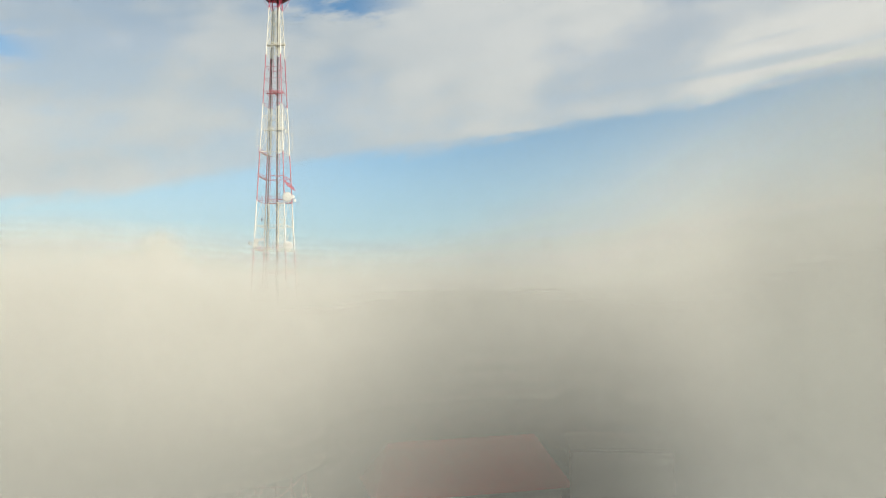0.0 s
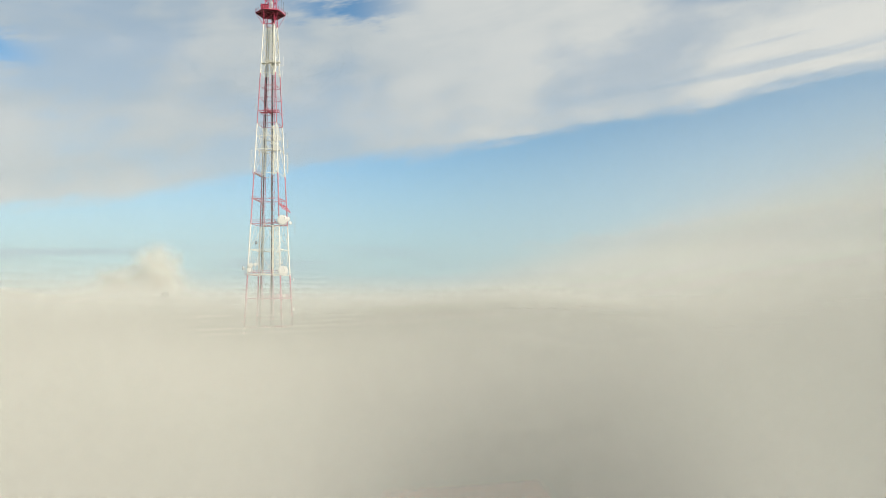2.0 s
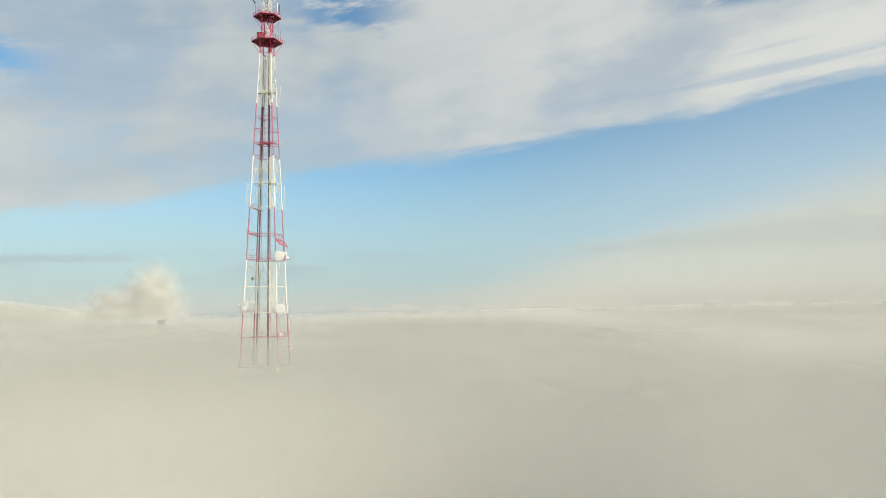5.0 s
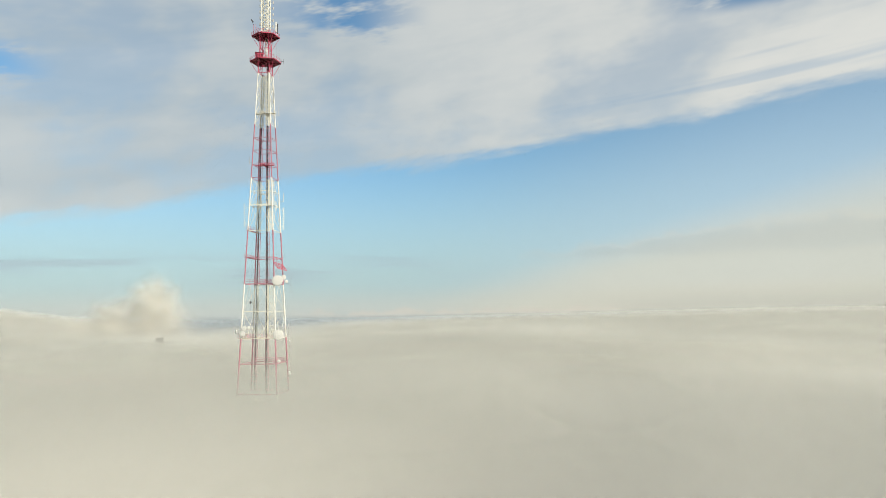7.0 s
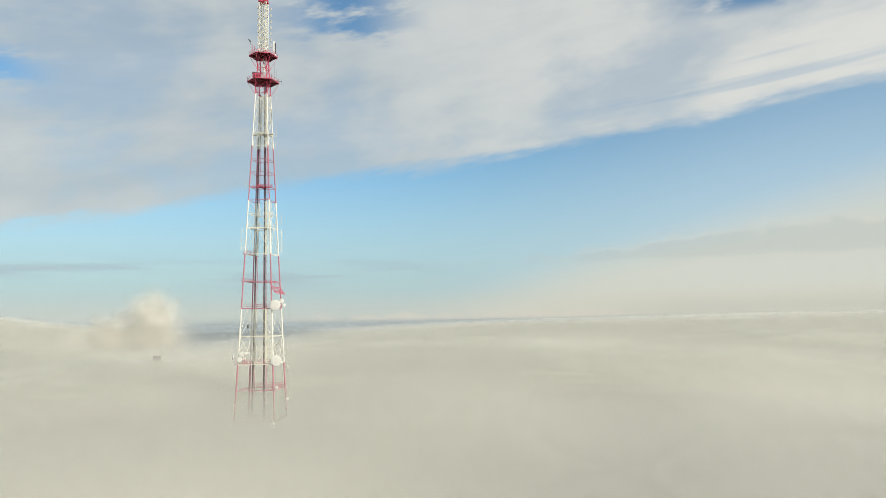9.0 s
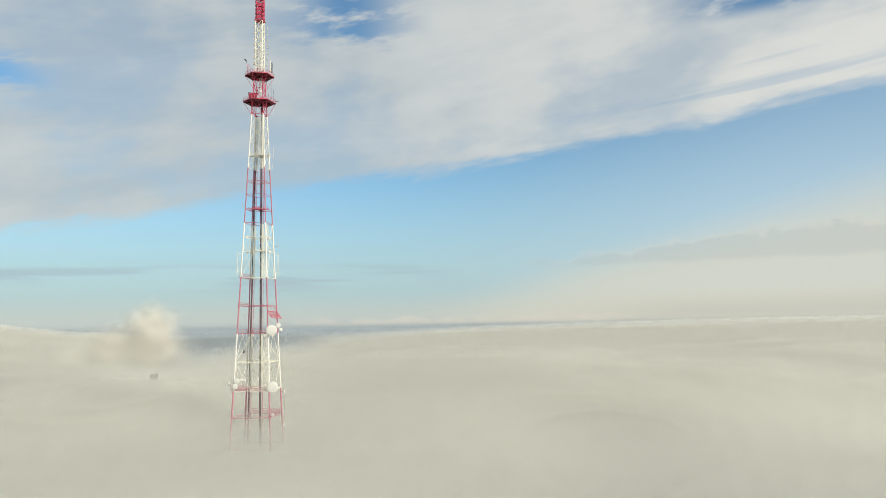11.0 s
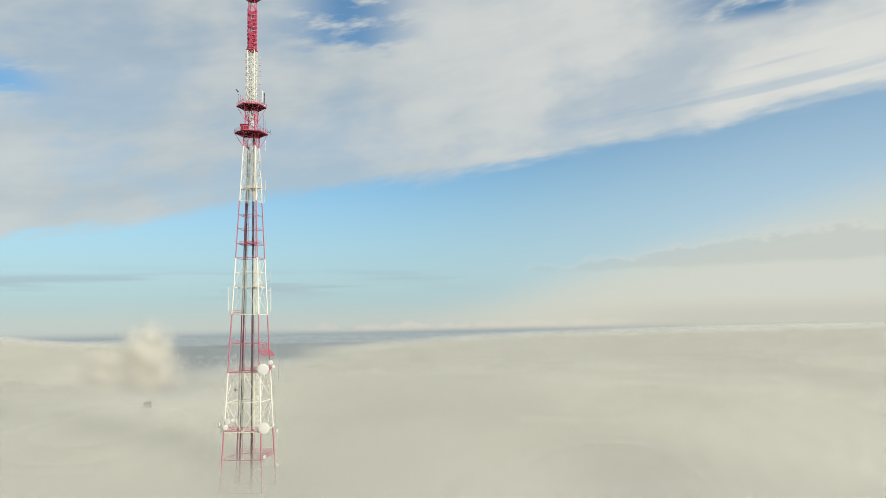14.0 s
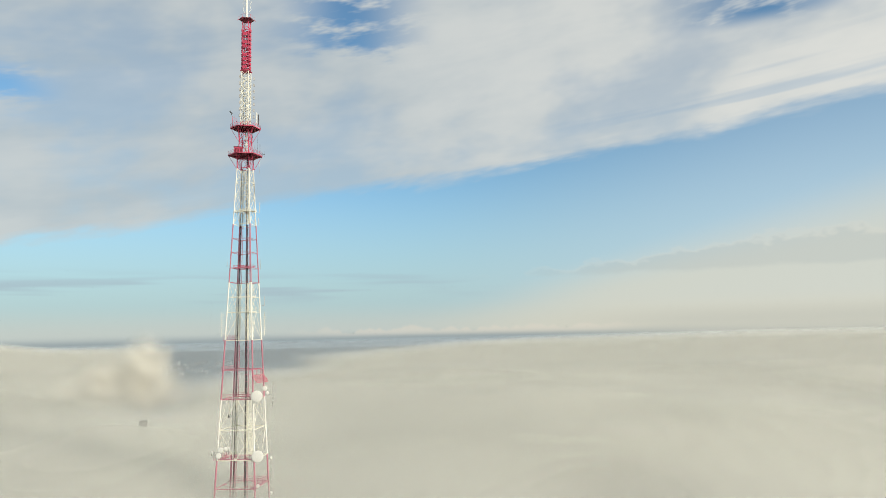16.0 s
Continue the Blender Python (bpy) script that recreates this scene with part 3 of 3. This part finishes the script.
def platform(z, radius, turn, rail=1.15):
    """A hexagonal service platform: deck, joists below, toe board, railing and raking struts."""
    bm = B()
    hexagon(bm, z, z + 0.14, radius, radius, turn)
    deck = part("platform", bm, DARK_RED, tower, "dark red hexagonal steel service platform")
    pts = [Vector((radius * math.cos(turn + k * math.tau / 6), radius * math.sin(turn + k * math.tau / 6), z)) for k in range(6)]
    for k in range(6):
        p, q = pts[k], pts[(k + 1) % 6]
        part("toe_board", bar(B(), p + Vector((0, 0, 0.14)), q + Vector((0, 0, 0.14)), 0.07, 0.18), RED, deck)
        part("joist", bar(B(), Vector((0, 0, z - 0.1)), p * 0.985 + Vector((0, 0, -0.1 - z * -0.015)), 0.12, 0.2), DARK_RED, deck)
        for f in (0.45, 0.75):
            part("joist", bar(B(), Vector((p.x * f, p.y * f, z - 0.06)), Vector((q.x * f, q.y * f, z - 0.06)), 0.08, 0.12), DARK_RED, deck)
        bm = B()
        for j in range(4):
            s = p.lerp(q, j / 3)
            tube(bm, s, s + Vector((0, 0, rail)), 0.03, 5)
        for hgt in (0.4, 0.78, rail):
            tube(bm, p + Vector((0, 0, hgt)), q + Vector((0, 0, hgt)), 0.028, 5)
        part("railing", bm, RED, deck)
        near = min(range(4), key=lambda i: (corner(i, z - 3.6) - p).length)
        part("strut", tube(B(), Vector((p.x * 0.97, p.y * 0.97, z - 0.05)), corner(near, z - 3.7), 0.055, 6), RED, deck)
    return deck


TURN = radians(19.5)
platform(150.15, 4.3, TURN)
platform(157.45, 3.85, TURN)

# lattice of the upper mast
z = 159.0
while z < 172.5:
    for i in range(4):
        part("mast_brace", tube(B(), corner(i, z), corner(i + 1, z + 2.03), 0.06, 5), CREAM, tower)
        part("mast_brace", tube(B(), corner(i + 1, z), corner(i, z + 2.03), 0.06, 5), CREAM, tower)
        part("mast_beam", bar(B(), corner(i, z), corner(i + 1, z), 0.1, 0.12), CREAM, tower)
    z += 2.03
part("mast_plate", box(B(), 0, 0, 173.1, 2.5, 2.5, 0.2, 0, 0.03), RED, tower)
for k in range(9):
    z = 173.4 + k * 1.48
    for i in range(4):
        a = Vector((SIGNS[i][0] * 0.78, SIGNS[i][1] * 0.78, z))
        b = Vector((SIGNS[(i + 1) % 4][0] * 0.78, SIGNS[(i + 1) % 4][1] * 0.78, z))
        part("mast_beam", bar(B(), a, b, 0.09, 0.12), RED, tower)
        part("mast_brace", tube(B(), a, b + Vector((0, 0, 1.4)), 0.05, 5), RED, tower)
# red panels on the mast's sides
bm = box(B(), 0, 0, 0, 0.2, 1.15, 0.86, 0, 0.03)
for y in (-0.34, 0.34):
    tube(bm, (0.14, y, 0.08), (0.14, y, 0.78), 0.035, 5)
tube(bm, (-0.35, 0, 0.25), (0, 0, 0.25), 0.035, 5)
tube(bm, (-0.35, 0, 0.62), (0, 0, 0.62), 0.035, 5)
panel_mesh = bpy.data.meshes.new("radiating_panel")
bm.to_mesh(panel_mesh)
bm.free()
panel_mesh.materials.append(RED)
for k in range(10):
    for i in range(4):
        if i == 3 and k in (4, 7, 9):
            continue                                     # gaps where the lattice shows
        o = new("radiating_panel", panel_mesh)
        o.parent = tower
        a = i * math.pi / 2
        o.matrix_local = Matrix.Translation((1.08 * math.cos(a), 1.08 * math.sin(a), 173.6 + k * 1.15)) @ Matrix.Rotation(a, 4, "Z")
# collar and top pole
bm = B()
hexagon(bm, 186.9, 187.4, 0.95, 2.0, TURN)
hexagon(bm, 187.4, 187.55, 2.0, 2.0, TURN)
collar = part("collar", bm, DARK_RED, tower, "dark red flared collar under the top pole")
for k in range(6):
    p = Vector((2.0 * math.cos(TURN + k * math.tau / 6), 2.0 * math.sin(TURN + k * math.tau / 6), 187.5))
    q = Vector((2.0 * math.cos(TURN + (k + 1) * math.tau / 6), 2.0 * math.sin(TURN + (k + 1) * math.tau / 6), 187.5))
    bm = tube(B(), p, p + Vector((0, 0, 0.9)), 0.03, 5)
    tube(bm, p + Vector((0, 0, 0.88)), q + Vector((0, 0, 0.88)), 0.025, 5)
    tube(bm, p, Vector((p.x * 1.2, p.y * 1.2, 187.3)), 0.06, 5)
    part("railing", bm, RED, collar)
pole = part("top_pole", tube(B(), (0, 0, 187.4), (0, 0, 199.5), 0.28, 14, 0.22), WHITE, tower, "white tubular pole at the top")
for s in (-1, 1):
    for j in range(2):
        z = 189.2 + j * 4.4
        bm = B()
        pts = [Vector((s * 0.3, 0, z)), Vector((s * 1.15, 0.3, z + 1.3)), Vector((s * 0.75, 0.2, z + 2.4)), Vector((s * 1.2, 0.3, z + 3.4)), Vector((s * 0.28, 0, z + 4.1))]
        for p, q in zip(pts[:-1], pts[1:]):
            tube(bm, p, q, 0.06, 5)
        part("wire_loop", bm, WHITE, pole)


# ---------------------------------------------------------------- dishes and aerials on the tower
def bowl(bm, radius, depth, seg=24):
    """A shallow round drum-fronted dish that faces -y, its rim in the plane y = 0."""
    rings = []
    profile = [(0.0, -0.06 * radius), (0.55, -0.045 * radius), (0.93, -0.01 * radius), (1.0, 0.03 * radius), (1.0, depth * 0.55), (0.8, depth * 0.85), (0.35, depth)]
    for f, y in profile[1:]:
        rings.append([bm.verts.new((radius * f * math.cos(a), y, radius * f * math.sin(a))) for a in (k * math.tau / seg for k in range(seg))])
    front, back = bm.verts.new((0, profile[0][1], 0)), bm.verts.new((0, depth, 0))
    for k in range(seg):
        bm.faces.new((front, rings[0][k], rings[0][(k + 1) % seg]))
        bm.faces.new((back, rings[-1][(k + 1) % seg], rings[-1][k]))
        for a, b in zip(rings[:-1], rings[1:]):
            bm.faces.new((a[k], b[k], b[(k + 1) % seg], a[(k + 1) % seg]))
    for f in bm.faces:
        f.smooth = True
    bmesh.ops.recalc_face_normals(bm, faces=bm.faces)


def dish(label, centre, radius, face, mount, dark=False):
    """A microwave dish at centre that faces the plan angle (degrees from -y towards +x), held from the point mount."""
    root = thing("microwave_dish", label, "dish antenna", "dishes on the tower")
    root.matrix_world = Matrix.Translation(centre) @ Matrix.Rotation(radians(face), 4, "Z")
    bm = B()
    bowl(bm, radius, radius * 0.55)
    shell = part("reflector", bm, DARK if dark else DISH, root)
    bm = B()
    bmesh.ops.create_cone(bm, segments=24, radius1=radius * 1.03, radius2=radius * 1.03, depth=radius * 0.1, matrix=Matrix.Translation((0, radius * 0.1, 0)) @ Matrix.Rotation(math.pi / 2, 4, "X"))
    part("rim", bm, GREY, shell, "grey metal rim")
    m = root.matrix_world.inverted() @ Vector(mount)
    bm = tube(B(), (0, radius * 0.4, 0), m, max(0.05, radius * 0.07), 6)
    tube(bm, m - Vector((0, 0, radius * 0.8)), m + Vector((0, 0, radius * 0.8)), 0.07, 6)
    tube(bm, (0, radius * 0.4, 0), m - Vector((0, 0, radius * 0.6)), 0.04, 5)
    part("mount", bm, GREY, root)
    return root


def plan(s, e):
    """Plan point: s to the right and e beyond the axis, as seen from the south-east."""
    return (0.957 * s - 0.287 * e, 0.287 * s + 0.957 * e)


big = "large round white microwave dish on the tower's leg"
dish(big, (4.85, -5.15, 88.75), 1.4, 12, spot(1, 88.75))
dish(big, (5.15, -5.15, 74.4), 1.42, 12, spot(1, 74.4))
small = "small round white microwave dish on the tower"
dish(small, (4.5, 3.6, 90.0), 0.66, 20, spot(2, 90.0))
dish(small, (5.25, 3.5, 88.85), 0.45, 30, spot(2, 88.85))
L1 = half(75)
dish(small, (-3.95, -L1 - 0.5, 76.1), 0.7, 5, (-3.9, -L1 + 0.15, 75.2))
dish(small, (-4.3, -L1 - 0.75, 74.8), 0.68, 15, (-4.2, -L1 + 0.15, 74.6))
dish(small, (-6.2, -L1 - 0.4, 75.4), 0.62, -62, (-5.6, -L1 + 0.15, 75.2))
dish(small, (-2.75, -L1 - 0.2, 76.4), 0.45, 20, (-2.7, -L1 + 0.15, 75.4))
dish(small, (-2.1, -L1 + 0.1, 76.4), 0.3, 10, (-2.1, -L1 + 0.2, 75.3))
# faces away from the sun: its shade is given by the dark material
dish("small microwave dish coloured dark for shade, edge-on against the tower", (-5.05, 4.3, 83.2), 0.52, -58, spot(3, 83.2), True)
dish(small, (5.5, -5.7, 67.6), 0.42, 15, spot(1, 67.6))
dish(small, (6.0, 4.5, 72.4), 0.4, 70, spot(2, 72.4))
dish(small, (5.9, 4.9, 63.6), 0.5, 35, spot(2, 63.6))
dish(small, (0.7, -1.7, 152.9), 0.37, 10, (0.6, -1.2, 152.8))


def whip(label, foot, arm, low, high, material=WHITE, r=0.05, bars=0):
    """A rod aerial: a bracket from the tower at foot to the plan point arm, and an upright rod from low to high."""
    root = thing("rod_aerial", label, "aerial", "rod aerials on the tower")
    root.location = foot
    f = Vector(foot)
    end = Vector((arm[0], arm[1], f.z)) - f
    part("bracket", tube(B(), (0, 0, 0), end, 0.05, 5), material, root)
    bm = tube(B(), (end.x, end.y, low - f.z), (end.x, end.y, high - f.z), r, 6)
    stick = part("rod", bm, material, root)
    d = Vector((SIDE[0], SIDE[1], 0))
    for k in range(bars):
        z = low + (high - low) * (k + 0.5) / bars - f.z
        c = Vector((end.x, end.y, z))
        part("element", tube(B(), c - d * 0.45, c + d * 0.45, 0.025, 4), material, stick)
    return root


rod = "thin white rod aerial on a bracket"
whip(rod, spot(2, 135.5), plan(3.75, 1.2), 135.5, 138.2, DISH, 0.07)
whip(rod, spot(2, 132.5), plan(3.5, 1.2), 132.3, 134.0, DISH, 0.06)
whip(rod, spot(2, 142.6), plan(2.45, 0.8), 140.5, 143.8, DISH, 0.06)
whip("dark rod aerial on a bracket", spot(2, 111.2), plan(5.15, 1.9), 111.1, 113.7, GREY, 0.06)
whip("thin multi-element aerial on a long bracket", spot(2, 88.4), plan(7.35, 2.7), 85.3, 91.2, GREY, 0.035, 6)
whip(rod, spot(2, 74.0), plan(6.75, 3.3), 73.2, 77.0, GREY, 0.04)
whip(rod, spot(2, 66.9), plan(7.1, 3.5), 65.5, 70.5, GREY, 0.04)
whip(rod, spot(0, 121.2), plan(-4.2, -1.9), 120.8, 122.6, GREY, 0.04)
whip(rod, spot(2, 121.0), plan(4.1, 1.8), 120.6, 123.4, GREY, 0.04)


def ladder_array(label, s_in, s_out, e, low, high, rows, leg):
    """A stack of short horizontal dipoles on two uprights beside a leg."""
    root = thing("dipole_array", label, "aerial", "dipole arrays on the tower")
    root.location = spot(leg, (low + high) / 2)
    o = root.location
    mid = (s_in + s_out) / 2
    x, y = plan(mid, e)
    bm = tube(B(), Vector((x, y, low)) - o, Vector((x, y, high)) - o, 0.05, 5)
    for z in (low + 0.8, high - 0.8):
        tube(bm, Vector((x, y, z)) - o, spot(leg, z) - o, 0.045, 5)
    part("upright", bm, CREAM, root)
    for k in range(rows):
        z = low + (high - low) * (k + 0.5) / rows
        a, b = plan(s_in, e), plan(s_out, e)
        bm = tube(B(), Vector((*a, z)) - o, Vector((*b, z)) - o, 0.026, 5)
        part("dipole", bm, CREAM, root)


pale = "pale stack of short horizontal dipoles beside the tower"
ladder_array(pale, -5.75, -4.85, -2.4, 103.4, 109.6, 13, 0)
ladder_array(pale, 4.75, 5.65, 2.3, 103.4, 109.6, 13, 2)


def side_panel(s, e, z, w, hgt, material):
    root = thing("panel_aerial", "slim upright panel aerial on the mast" if hgt > 2 else "small grey panel aerial on the mast's side", "aerial", "panel aerials on the mast")
    x, y = plan(s, e)
    root.location = (x, y, z)
    part("panel", box(B(), 0, 0, 0, w, 0.2, hgt, radians(16.7), 0.04), material, root)
    inner = Vector((0.9 * (1 if x > 0 else -1), 0.9 * (1 if y > 0 else -1), 0)) if hgt < 2 else Vector((x, y, 0)) * 1.02
    bm = B()
    if hgt < 2:
        tube(bm, (0, 0, hgt / 2), inner - Vector((x, y, -hgt / 2)), 0.03, 5)
    else:
        tube(bm, (0.0, 0.16, -0.7), (0.0, 0.16, hgt), 0.05, 6)
        tube(bm, (0.0, 0.0, hgt * 0.3), (0.0, 0.16, hgt * 0.3), 0.04, 5)
    part("bracket", bm, GREY, root)


for k in range(7):
    side_panel(-1.55, -0.4, 160.6 + 1.75 * k, 0.42, 0.85, GREY)
    side_panel(2.05, 0.5, 160.6 + 1.75 * k, 0.42, 0.85, GREY)
side_panel(2.75, -1.2, 158.7, 0.42, 3.1, DISH)
side_panel(3.2, -0.9, 158.4, 0.3, 3.0, DARK)
for s, e, z0, z1 in ((3.1, 0.5, 151.2, 155.8), (3.7, 0.3, 151.0, 154.4), (2.4, 2.2, 151.0, 153.8)):
    x, y = plan(s, e)
    whip("thin grey rod aerial on the platform railing", (x, y, 150.3), (x, y), 150.3, z1, DARK, 0.03)
whip("thin grey rod aerial held out from the platform", (*plan(4.1, 0.4), 151.0), plan(4.95, 0.4), 150.2, 151.7, DARK, 0.035)
whip("thin pale rod hanging below the platform", (*plan(3.6, 0.6), 150.2), plan(3.65, 0.6), 146.0, 150.3, GREY, 0.03)
for s, z1 in ((-2.9, 160.3), (-2.4, 159.8)):
    whip("thin red rod aerial on the platform railing", (*plan(s, -1.4), 157.6), plan(s, -1.4), 157.6, z1, RED, 0.05)

# floodlight on an arm over the upper platform
lamp = thing("floodlight", "small dark floodlight on a slanting arm at the platform", "floodlight")
lamp.location = (*plan(-3.3, -0.9), 157.6)
part("post", tube(B(), (0, 0, 0), (0, 0, 2.9), 0.06, 6), RED, lamp)
d = Vector((-SIDE[0], -SIDE[1], 0))
part("arm", tube(B(), (0, 0, 2.7), d * 0.55 + Vector((0, 0, 4.0)), 0.05, 5), DARK, lamp)
bm = B()
bar(bm, d * 0.75 + Vector((0, 0, 4.25)), d * 0.1 + Vector((0, 0, 3.6)), 0.28, 0.26)
part("head", bm, DARK, lamp)

# equipment cabin on the lower platform
cabin = thing("equipment_cabin", "small red steel equipment cabin on the tower platform", "cabin")
cx, cy = plan(-1.75, -1.6)
cabin.matrix_world = Matrix.Translation((cx, cy, 150.29)) @ Matrix.Rotation(radians(16.7), 4, "Z")
part("body", box(B(), 0, 0, 0, 2.1, 1.3, 1.75, 0, 0.03), RED, cabin)
part("roof", box(B(), 0, 0, 1.75, 2.4, 1.6, 0.12, 0, 0.03), DARK_RED, cabin)
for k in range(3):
    part("panel", box(B(), -0.68 + 0.68 * k, -0.66, 0.3, 0.5, 0.05, 1.2, 0, 0.01), DARK_RED, cabin)
part("post", box(B(), 1.05, -0.7, 0.0, 0.08, 0.08, 1.78), RED, cabin)

# slanting lattice screen between two legs
screen = thing("lattice_screen", "slanting red steel lattice screen fixed between two tower legs", "screen")
screen.matrix_world = LEAN @ Matrix.Translation((half(95.4), 0, 95.3))
w = half(95.4)
o, u, v = Vector((0.1, -w - 0.5, -1.55)), Vector((0.0, 2 * w + 0.7, -0.2)), Vector((1.25, 0.15, -1.75))
for p, q in ((o, o + u), (o + v, o + u + v), (o, o + v), (o + u, o + u + v)):
    part("frame_bar", bar(B(), p, q, 0.13, 0.13), RED, screen)
for k in range(1, 9):
    part("slat", tube(B(), o + u * (k / 9), o + u * (k / 9) + v, 0.04, 5), RED, screen)
for k in range(1, 4):
    part("slat", tube(B(), o + v * (k / 4), o + v * (k / 4) + u, 0.035, 5), RED, screen)
for k in range(0, 9, 3):
    part("stay", tube(B(), o + u * (k / 8), Vector((0, o.y + u.y * k / 8, 0.0)), 0.04, 5), RED, screen)
    part("stay", tube(B(), o + u * (k / 8) + v, Vector((0, o.y + u.y * k / 8, 0.0)), 0.035, 5), RED, screen)


# ---------------------------------------------------------------- town in the fog
def block(name, label, x, y, w, d, storeys, turn, wall, roof_mat, lift=False, group="buildings in the fog"):
    """A flat-roofed block of flats: walls, parapet, roof, window rows, stair head."""
    root = thing(name, label, "building", group)
    root.matrix_world = Matrix.Translation((x, y, 0)) @ Matrix.Rotation(radians(turn), 4, "Z")
    hgt = storeys * 2.9 + 0.8
    part("wall", box(B(), 0, 0, 0, w, d, hgt), wall, root)
    part("roof", box(B(), 0, 0, hgt, w + 0.5, d + 0.5, 0.35, 0, 0.05), roof_mat, root)
    cols = max(2, int(w / 3.4))
    if storeys <= 12:
        bm = box(B(), 0, 0, 0, 1.5, 0.12, 1.45)
        wm = bpy.data.meshes.new("window")
        bm.to_mesh(wm)
        bm.free()
        wm.materials.append(GLASS)
        for s in range(storeys):
            for c in range(cols):
                win = new("window", wm)
                win.parent = root
                win.location = (-w / 2 + w * (c + 0.5) / cols, -d / 2 - 0.02, 1.3 + s * 2.9)
    if lift:
        part("stair_head", box(B(), w * 0.2, 0, hgt + 0.35, 3.4, 3.0, 2.6, 0, 0.05), wall, root)
    return root


# the top of a tall block that stands clear of the fog
high = thing("tower_block", "grey concrete head of a tall block rising from fog", "building")
high.matrix_world = Matrix.Translation((-70.3, 102.6, 0)) @ Matrix.Rotation(radians(24), 4, "Z")
part("wall", box(B(), 4, 5, 0, 24, 14, 48, 0, 0.1), CONCRETE, high)
part("stair_head", box(B(), 0, 0, 48, 3.0, 2.8, 22.6, 0, 0.04), DARK_WALL, high)
part("roof_slab", box(B(), 0.1, 0, 70.6, 3.3, 3.1, 0.3, 0, 0.05), ROOF, high)
part("mast", tube(B(), (1.2, 0, 70.9), (1.2, 0, 71.8), 0.05, 5), DARK, high)

# a red-roofed house and a taller block dimly below
house = thing("long_house", "long house with a red sheet roof deep in the fog", "building")
house.matrix_world = Matrix.Translation((53, -75, 0)) @ Matrix.Rotation(radians(14), 4, "Z")
part("wall", box(B(), 0, 0, 0, 32, 16, 25, 0, 0.1), PLASTER, house)
bm = B()
pr = [bm.verts.new(c) for c in ((-18, -9, 25), (18, -9, 25), (18, 9, 25), (-18, 9, 25), (-14, 0, 33), (14, 0, 33))]
for f in ((0, 1, 5, 4), (2, 3, 4, 5), (1, 2, 5), (3, 0, 4), (3, 2, 1, 0)):
    bm.faces.new([pr[k] for k in f])
part("roof", bm, TILE, house)
flats = thing("apartment_block", "dark apartment block deep in the fog", "building")
flats.matrix_world = Matrix.Translation((79, -86, 0)) @ Matrix.Rotation(radians(-8), 4, "Z")
part("wall", box(B(), 0, 0, 0, 16, 14, 34, 0, 0.1), CONCRETE, flats)
part("roof", box(B(), 0, 0, 34, 16.6, 14.6, 0.5, 0, 0.05), ROOF, flats)

rng = random.Random(11)
for k in range(46):
    a = radians(-23.2 + 6.0 * (k % 23) / 22 + rng.uniform(-0.2, 0.2))
    r = 2150 + 420 * (k // 23) + rng.uniform(-220, 250)
    w = rng.choice((6, 8, 11, 16))
    block("apartment_block", "pale far apartment block in the haze", 54 + r * math.sin(a), -180 + r * math.cos(a), w, 11, rng.choice((1, 2, 2, 3, 6)), rng.uniform(-12, 12), rng.choice((PLASTER, DISH, CONCRETE)), ROOF)
